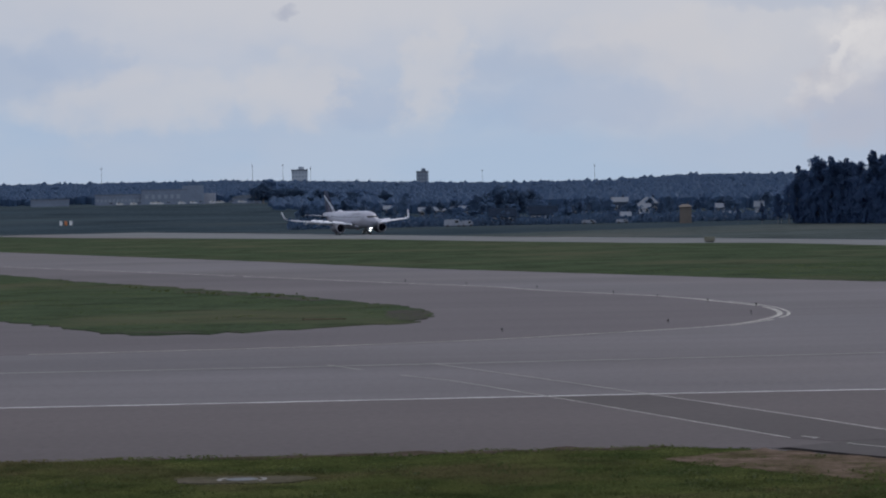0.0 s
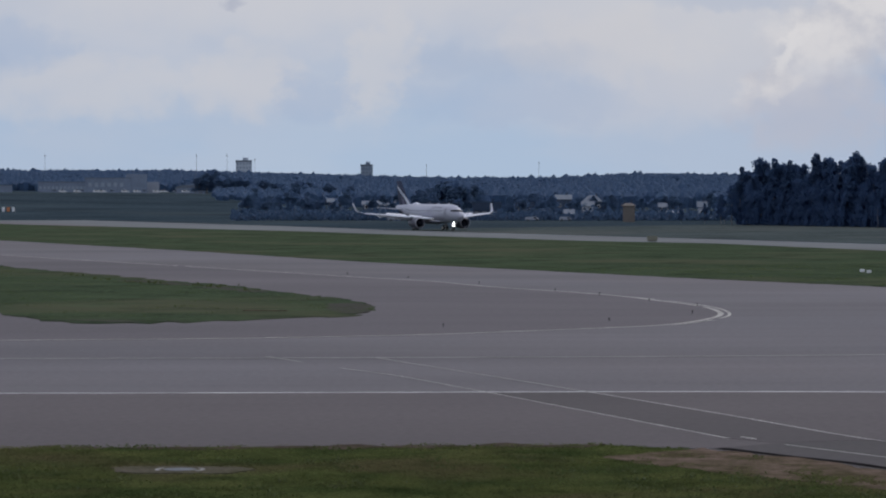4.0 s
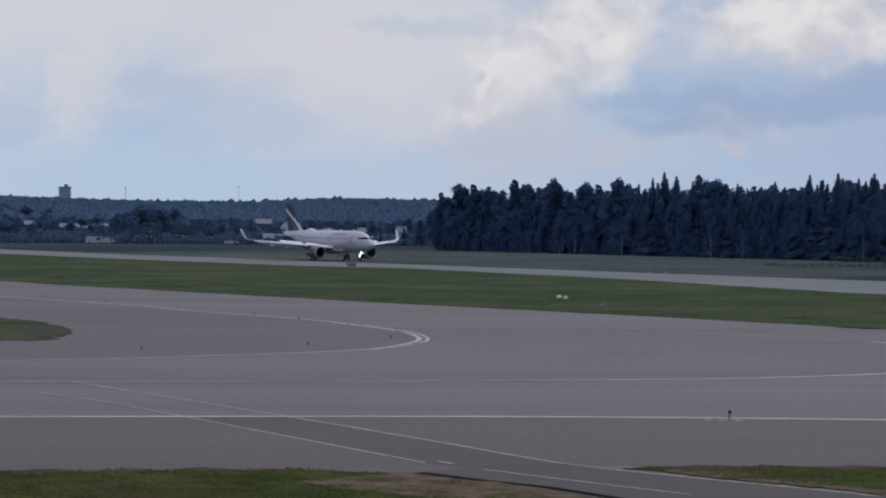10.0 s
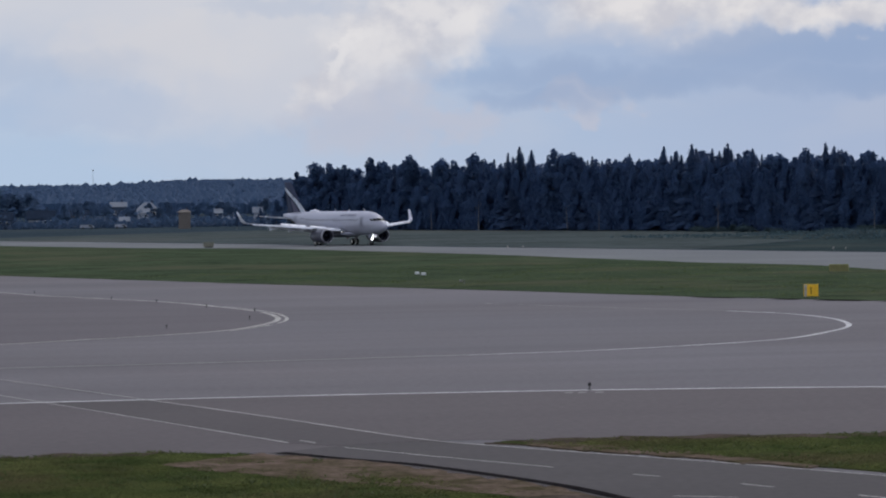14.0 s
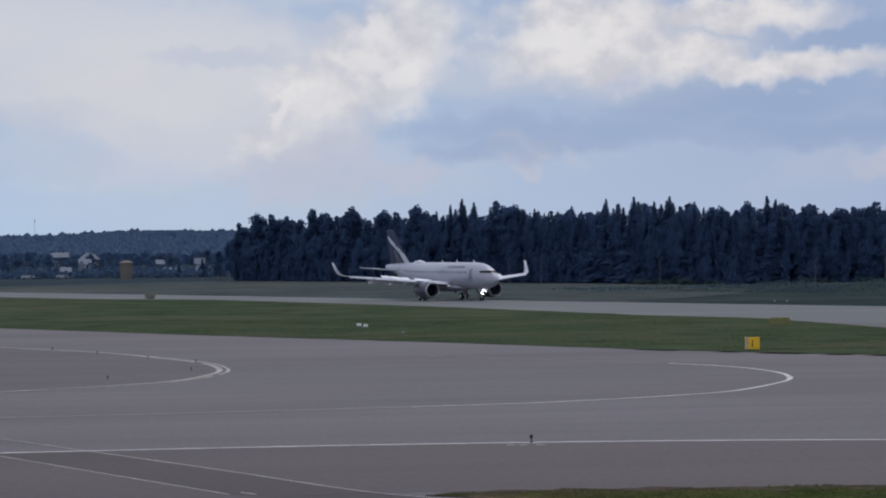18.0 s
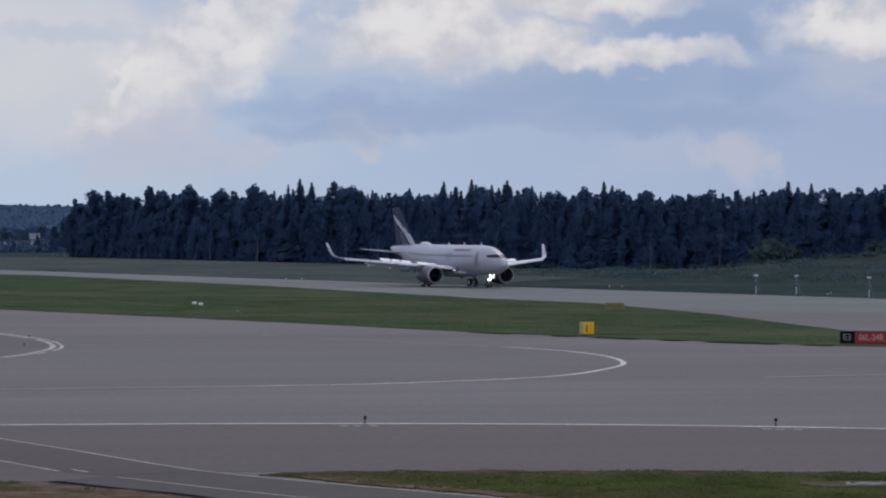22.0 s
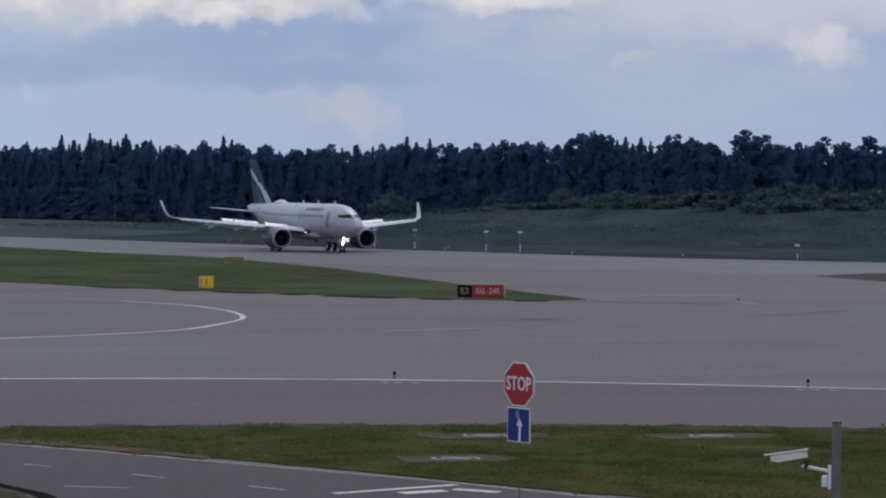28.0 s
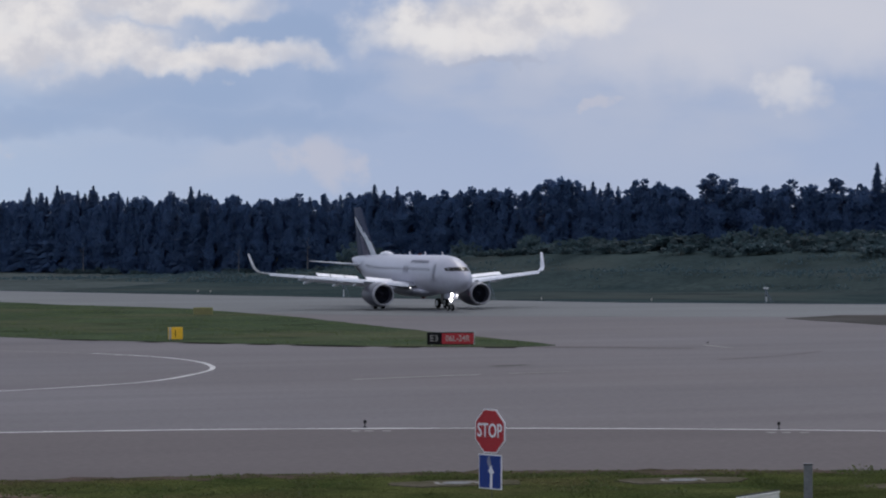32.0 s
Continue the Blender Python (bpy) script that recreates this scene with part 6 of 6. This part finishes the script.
        part("body", loft([[(-w / 2, dy, 0.3), (w / 2, dy, 0.3), (w / 2, dy, 0.8), (w * 0.2, dy, 0.9), (w * 0.1, dy, 1.5), (-w * 0.4, dy, 1.45), (-w / 2, dy, 0.9)] for dy in (-0.85, 0.85)]), SIGNWHITE if i % 3 else HAZEWALL, c)
        part("window", box(-w * 0.12, -0.86, 0.95, w * 0.4, 0.04, 0.4, 0.02), GLASS, c)
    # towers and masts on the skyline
    block("apartment_block", -2.765, 2500, 13.5, 14, 24, 12, HAZETOWER, "apartment block with haze-paled walls rising over the wooded ridge", 7, 5)
    block("apartment_block", -0.375, 2480, 10, 12, 21.5, 11, HAZETOWERGREY, "grey apartment tower, blued for haze, rising over the wooded ridge", 7, 4)
    for az, el in ((-6.6, 0.79), (-3.68, 0.79), (-3.09, 0.8), (-2.55, 0.72), (0.79, 0.6), (2.98, 0.65), (7.6, 0.5)):
        x, y = bearing(az, 2450)
        top = EYE[2] + 2450 * math.tan(radians(el))
        m = thing("radio_mast", pose(x, y, 12), "thin lattice radio mast on the skyline", "mast", "radio masts")
        part("shaft", tube((0, 0, 0), (0, 0, top - 12), 0.22, 0.1, 6), GALVANISED, m)
        part("platform", box(0, 0, (top - 12) * 0.92, 0.9, 0.9, 1.0, 0.1), GALVANISED, m)


def bank_height(s, back):
    return 5.2 * smoothstep(125, 235, s) * (0.45 * smoothstep(-74, -58, back) + 0.55 * smoothstep(-46, -26, back))


def build_far_trees():
    rnd = random.Random(77)
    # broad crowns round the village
    grove = Grove({"v": lambda s: birch(s, 12.0, VILLAGEHAZELEAF, "broad-crowned village tree with haze in its leaf colour", "village_tree")}, 5, 12.0)
    rows = [(-3.7, 1640, 10), (-3.4, 1640, 13.5), (-3.1, 1640, 11), (-2.8, 1630, 10), (-2.45, 1640, 9), (-2.1, 1640, 8), (-1.6, 1600, 11), (-1.75, 1600, 9), (-1.2, 1500, 10), (-0.8, 1500, 9), (0.95, 1150, 12.5),
            (1.15, 1160, 13.5), (1.4, 1150, 13), (1.65, 1160, 12), (0.7, 1160, 10)]
    for az, r, h in rows:
        x, y = bearing(az, r)
        for k in range(3):
            xx, yy = bearing(az + rnd.uniform(-0.12, 0.12), r + rnd.uniform(-8, 12))
            grove.plant("v", xx, yy, ground_height(xx, yy) - 0.3, h * rnd.uniform(0.8, 1.05), rnd, 2.0)
    for i in range(150):
        az = rnd.uniform(-2.9, 8.4)
        r = rnd.uniform(960, 1120) if rnd.random() < 0.5 else rnd.uniform(1120, 1450)
        x, y = bearing(az, r)
        low = 0.55 if r < 1000 else 1.0
        grove.plant("v", x, y, ground_height(x, y) - 0.3, rnd.uniform(4.5, 8.5) * low, rnd, rnd.uniform(1.3, 2.0))
    # hedge and scrub along the field's far side, and the wooded ridge
    spots = []
    for i in range(14000):
        az, r = rnd.uniform(-3.0, 9.0), 945 + abs(rnd.gauss(0, 60))
        x, y = bearing(az, r)
        spots.append((x, y, ground_height(x, y) + abs(rnd.gauss(0, 1.0 + 1.2 * max(0, noise.noise((az * 3, r * 0.01, 6)))))))
    me = chip_mesh("hedge", spots, 0.8, 8, FARHAZELEAF)
    tagged(new("hedge", me), "haze-tinted scrub and hedges along the far side of the field", "hedge", kind="stuff")
    verts, faces = [], []
    for i in range(15000):
        az = rnd.uniform(-12, 14)
        k = rnd.random() ** 1.4 * (0.5 if az < -3.3 else 1.0)
        if i % 4 == 0:
            k = 0.0
        r = 2330 - 980 * k + rnd.uniform(-25, 25)
        x, y = bearing(az, r)
        crest = 0.47 - 0.14 * smoothstep(-5, 2, az) + 0.08 * smoothstep(3, 5, az) - 0.03 * smoothstep(5.5, 7, az)
        top = EYE[2] + r * math.tan(radians(crest + (0.04 - crest) * k)) + rnd.gauss(0, 0.45) + (rnd.uniform(0.8, 2.2) if rnd.random() < 0.03 else 0)
        w, low = rnd.uniform(1.8, 3.6), ground_height(x, y) - 1
        j = len(verts)
        a = rnd.random()
        for k in range(5):
            q = a + 2 * math.pi * k / 5
            verts.append((x + w * math.cos(q), y + w * math.sin(q), top - rnd.uniform(1.5, 3.2)))
        for k in range(5):
            q = a + 2 * math.pi * k / 5
            verts.append((x + w * 0.8 * math.cos(q), y + w * 0.8 * math.sin(q), low))
        verts.append((x, y, top))
        for k in range(5):
            n = (k + 1) % 5
            faces += [(j + k, j + n, j + 10), (j + 5 + k, j + 5 + n, j + n), (j + 5 + k, j + n, j + k)]
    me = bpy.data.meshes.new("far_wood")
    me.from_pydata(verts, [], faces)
    me.materials.append(RIDGEHAZELEAF)
    tagged(new("far_wood", me), "wooded ridge on the skyline, leaves paled and blued for haze", "woods", kind="stuff")
    # a grassy bank before the forest
    bm = bmesh.new()
    rows = []
    for i in range(60):
        s = 120 + 5.0 * i
        row = []
        for j in range(14):
            back = -78 + 6.5 * j
            z = bank_height(s, back)
            row.append(bm.verts.new((*forest_edge(s, back), z + 0.02 + (noise.noise((s * 0.08, back * 0.1, 3)) * 0.5 + noise.noise((s * 0.3, back * 0.3, 9)) * 0.25 if 0 < j < 13 and z > 0.05 else -0.3 * (j == 0)))))
        rows.append(row)
    for a, b in zip(rows, rows[1:]):
        for j in range(13):
            bm.faces.new((a[j], a[j + 1], b[j + 1], b[j]))
    bmesh.ops.recalc_face_normals(bm, faces=bm.faces)
    structure("bank", bm, HAZEBANK, "grassy bank, tinted blue for haze, rising towards the forest", True)
    # scrub and bushes between runway and forest
    bushes = Grove({"u": bush}, 6, 2.2)
    for i in range(520):
        s = rnd.uniform(60, 345)
        k = smoothstep(120, 260, s)
        back = rnd.choice((-2, -5, -8, -12, -26)) + rnd.gauss(0, 2.5) if s > 120 else -abs(rnd.gauss(0, 5)) - 2
        if (s < 120 and rnd.random() < 0.6) or noise.noise((s * 0.05, back * 0.12, 2)) < -0.1:
            continue
        x, y = forest_edge(s, back)
        bushes.plant("u", x, y, bank_height(s, back) - 0.2, rnd.uniform(1.0, 2.4) * (0.75 + 0.5 * k) * (0.5 if back < -18 else 1) * (1 + 0.5 * smoothstep(190, 260, s)), rnd, rnd.uniform(1.2, 2.2))
    for s, back, h in ((160, -11, 6.2), (163, -9, 5.0), (187, -8, 4.2), (205, -10, 4.4), (232, -7, 4.0), (262, -12, 4.6), (290, -9, 4.2)):
        x, y = forest_edge(s, back)
        bushes.plant("u", x, y, bank_height(s, back) - 0.2, h, rnd, 0.9)
    # weeds in drifts: low on the verge, higher up the bank
    spots = []
    for i in range(90000):
        s, back = rnd.uniform(-125, 345), rnd.uniform(-72, 0)
        drift = noise.noise((s * 0.03, back * 0.11, 5)) + 0.5 * noise.noise((s * 0.12, back * 0.3, 8))
        if rnd.random() > smoothstep(-0.15, 0.5, drift) or s < 110:
            continue
        x, y = forest_edge(s, back)
        spots.append((x, y, bank_height(s, back) + abs(rnd.gauss(0, 0.16 + (0.5 if s > 130 else 0.2) * max(0, drift)))))
    me = chip_mesh("weeds", spots, 0.24, 21, HAZEBUSH)
    tagged(new("weeds", me), "rough weeds on the verge and bank before the forest", "weeds", kind="stuff")
    # pale birch stems that stand out before the wood
    slim = None
    for s, h in ((-52, 7), (-30, 9), (8, 7.5), (21, 6.5), (66, 8), (118, 7.5), (139, 9)):
        m = pose(*forest_edge(s, -6.5), bank_height(s, -6.5) - 0.1, 0, 0, s * 7) @ Matrix.Scale(h / 8, 4)
        if slim:
            copy_thing(slim, m @ Matrix.Diagonal([1 / k for k in slim.scale] + [1]))
            continue
        slim = thing("young_birch", Matrix(), "slim young birch with a pale stem at the wood's foot", "tree", "young birches")
        part("trunk", trunk_mesh(7.0, 0.09, rnd, [(4.5, 1, 0.8, 0.8), (5.4, 3, 0.7, 0.8), (6, 5, 0.6, 0.7)], 0.03), BIRCHBARK, slim, "pale birch stem")
        cards_part("crown", *leaf_cards(crown_spots(rnd, [(0.3, 0, 6.2, 0.7, 1.0), (-0.3, 0.2, 7.0, 0.6, 0.9), (0, 0, 7.6, 0.4, 0.6)], 40), 0.22, rnd), HAZELEAF, slim)
        slim.matrix_basis = m


build_village()
build_far_trees()

# ---- grass tufts near the camera ----
def inside(x, y, ring):
    hit = False
    for (x0, y0), (x1, y1) in zip(ring, ring[1:] + ring[:1]):
        if (y0 > y) != (y1 > y) and x < (x1 - x0) * (y - y0) / (y1 - y0) + x0:
            hit = not hit
    return hit


def build_tufts():
    rnd = random.Random(5)
    front = [(-17, 97.2), (7, 97.8), (10.0, 95.9), (12.0, 92.5), (15.5, 83), (16.7, 77), (16.4, 74.6), (15.7, 72.6), (14.6, 70.9), (13.1, 70.2), (5, 69.2), (-17, 69)]
    right = [(18.4, 98.1), (23.6, 98.3), (31.4, 97.3), (42.2, 94.6), (53.4, 89.9), (64, 82), (50, 64), (38, 66), (33.3, 73.5), (28.0, 83.4), (24.8, 89.2), (21.2, 94)]
    bare = [(-6.2, 88.4, 1.8), (37.2, 90.5, 1.9), (33.2, 83.1, 1.6), (44.6, 88.5, 1.9), (50.6, 83.5, 1.5)]
    isle = [(-0.9, 211.6), (-1.9, 225.5), (-9.4, 251), (-21, 283), (-40.7, 330.5), (-50, 357), (-60, 290), (-29.5, 212.9), (-20.4, 190.4), (-12.6, 192.4), (-7.3, 197.4), (-2.7, 202)]
    strip = [(16.3, 324), (31.5, 291), (47, 261.5), (61.2, 231), (70.2, 216.5), (79.2, 205), (86.3, 199.7), (90.7, 201.5), (92.3, 217), (94.8, 246), (98.7, 287), (98.4, 324), (90.8, 344), (60, 360)]
    for name, ring, count, grow in (("near", front, 110000, 1), ("right", right, 110000, 1), ("isle", isle, 30000, 1.1), ("strip", strip, 45000, 1.0)):
        verts, faces = [], []
        x0, x1 = min(p[0] for p in ring), max(p[0] for p in ring)
        y0, y1 = min(p[1] for p in ring), max(p[1] for p in ring)
        for _ in range(count):
            x, y = rnd.uniform(x0, x1), rnd.uniform(y0, y1)
            if not inside(x, y, ring) or any(math.hypot(x - a, (y - b) * 1.5) < r for a, b, r in bare):
                continue
            if inside(x, y, SOIL_EDGE) and noise.noise((x * 0.9, y * 0.5, 5)) < -0.02:
                continue
            if name in ("near", "right") and not inside(x, y + 1.3, ring) and rnd.random() < 0.75:
                continue
            thick = noise.noise((x * 0.5, y * 0.25, 0))
            patch_of = noise.noise((x * 0.16, y * 0.11, 8)) + 0.4 * noise.noise((x * 0.6, y * 0.3, 1))
            if rnd.random() > 0.3 + 0.7 * smoothstep(-0.2, 0.25, patch_of):
                continue
            h = rnd.uniform(0.02, 0.05) * (1.25 + thick) * (1 + 0.7 * patch_of) * grow
            for _ in range(2):
                a, w = rnd.uniform(0, 3.14), rnd.uniform(0.02, 0.055) * grow
                c, s = math.cos(a) * w, math.sin(a) * w
                j = len(verts)
                verts += [(x - c, y - s, 0.07), (x + c, y + s, 0.07), (x + rnd.gauss(0, 0.12), y + rnd.gauss(0, 0.12), 0.07 + h)]
                faces.append((j, j + 1, j + 2))
        me = bpy.data.meshes.new("grass_tufts")
        me.from_pydata(verts, [], faces)
        me.materials.append(BLADE if name in ("near", "right") else MOSS)
        tagged(new("grass_tufts", me), "rough tufts of dark green grass", "grass", kind="stuff")


def build_clumps():
    """Taller weed clumps scattered over the near grass, and along the taxiway's edge."""
    rnd = random.Random(91)
    spots = []
    for x0, x1, y0, y1, k in ((-16, 6, 70, 96.6, 70), (5, 14.5, 71, 88, 60), (26, 58, 66, 93, 110), (19, 27, 90, 96, 14), (24, 44, 91, 94, 14)):
        for _ in range(k):
            x, y = rnd.uniform(x0, x1), rnd.uniform(y0, y1)
            if x > 14 and (y < 73 + (32.5 - x) * 1.72 or y > 97.5 - max(0, x - 24) * 0.26):
                continue
            if any(math.hypot(x - a, (y - b) * 1.5) < 3 for a, b in ((-6.2, 88.4), (37.2, 90.5), (33.2, 83.1), (44.6, 88.5), (50.6, 83.5))):
                continue
            if inside(x, y, SOIL_EDGE):
                continue
            w, h = rnd.uniform(0.15, 0.5), rnd.uniform(0.07, 0.2) * (0.3 if y > 92 else 1.0)
            for _ in range(int(70 * w) + 12):
                spots.append((x + rnd.gauss(0, w), y + rnd.gauss(0, w), 0.075 + abs(rnd.gauss(0, h * 0.55))))
    me = chip_mesh("weed_clumps", spots, 0.055, 17, CLUMP)
    tagged(new("weed_clumps", me), "scattered dark green weed clumps in the rough grass", "weeds", kind="stuff")


build_tufts()
build_clumps()

def motions():
    """The airliner lands out on the runway, slows and turns off towards the camera."""
    rows = [
        (0, -18.80, 756.70, -66.60),
        (1, -9.90, 735.90, -66.60),
        (2, -1.00, 715.50, -66.60),
        (3, 7.50, 695.80, -66.60),
        (4, 15.40, 677.40, -66.60),
        (5, 22.70, 660.60, -66.60),
        (6, 29.27, 645.57, -66.56),
        (7, 35.91, 630.10, -66.46),
        (8, 42.28, 614.02, -66.45),
        (9, 48.39, 597.55, -66.52),
        (10, 54.26, 580.86, -66.69),
        (11, 59.90, 564.13, -66.97),
        (12, 65.34, 547.51, -67.37),
        (13, 70.57, 531.13, -67.89),
        (14, 75.61, 515.10, -68.53),
        (15, 80.45, 499.51, -69.29),
        (16, 85.10, 484.44, -70.18),
        (17, 89.56, 469.94, -71.19),
        (18, 93.82, 456.04, -72.31),
        (19, 97.86, 442.75, -73.53),
        (20, 101.69, 430.08, -74.85),
        (21, 105.27, 417.99, -76.25),
        (22, 108.60, 406.45, -77.72),
        (23, 111.65, 395.38, -79.24),
        (24, 114.40, 384.71, -80.79),
        (25, 116.82, 374.34, -82.35),
        (26, 118.87, 364.13, -83.90),
        (27, 120.53, 353.95, -85.41),
        (28, 121.75, 343.65, -86.86),
        (29, 122.50, 333.03, -88.21),
        (30, 122.73, 321.90, -89.43),
        (31, 122.40, 310.04, -90.50),
        (32, 121.45, 297.21, -91.37),
    ]
    walk(PLANE, [(t, pose(x, y, 0.036, 0, 0, h)) for t, x, y, h in rows])
    # wheels roll with the way covered, fans keep turning
    for hub, radius in ROLLING:
        place, angle, turns = hub.matrix_basis.translation.copy(), 0.0, []
        for k in range(32 * FPS + 1):
            i = min(k // FPS, len(rows) - 2)
            speed = math.hypot(rows[i + 1][1] - rows[i][1], rows[i + 1][2] - rows[i][2])
            turns.append((k / FPS, pose(*place, 0, angle, 0)))
            angle += min(85.0, math.degrees(speed / radius / FPS))
        walk(hub, turns)
    # the added beacon hoods turn eleven times in twelve seconds, timing the flash
    for beam in BEACONS:
        place, turns = beam.matrix_basis.translation.copy(), []
        for k in range(161):
            t = 0.2 * k
            i = max(j for j in range(len(rows) - 1) if rows[j][0] <= t)
            a, b = rows[i], rows[i + 1]
            f = (t - a[0]) / (b[0] - a[0])
            x, y, h = (p + (q - p) * f for p, q in zip(a[1:], b[1:]))
            turns.append((t, pose(*place, 0, 0, math.degrees(math.atan2(-y, -x)) - h + 330.0 * (t - 23.0))))
        walk(beam, turns)
    for fan in FANS:
        place = fan.matrix_basis.translation.copy()
        walk(fan, [(0.25 * k, pose(*place, 70.0 * k, 0, 0)) for k in range(129)])


motions()
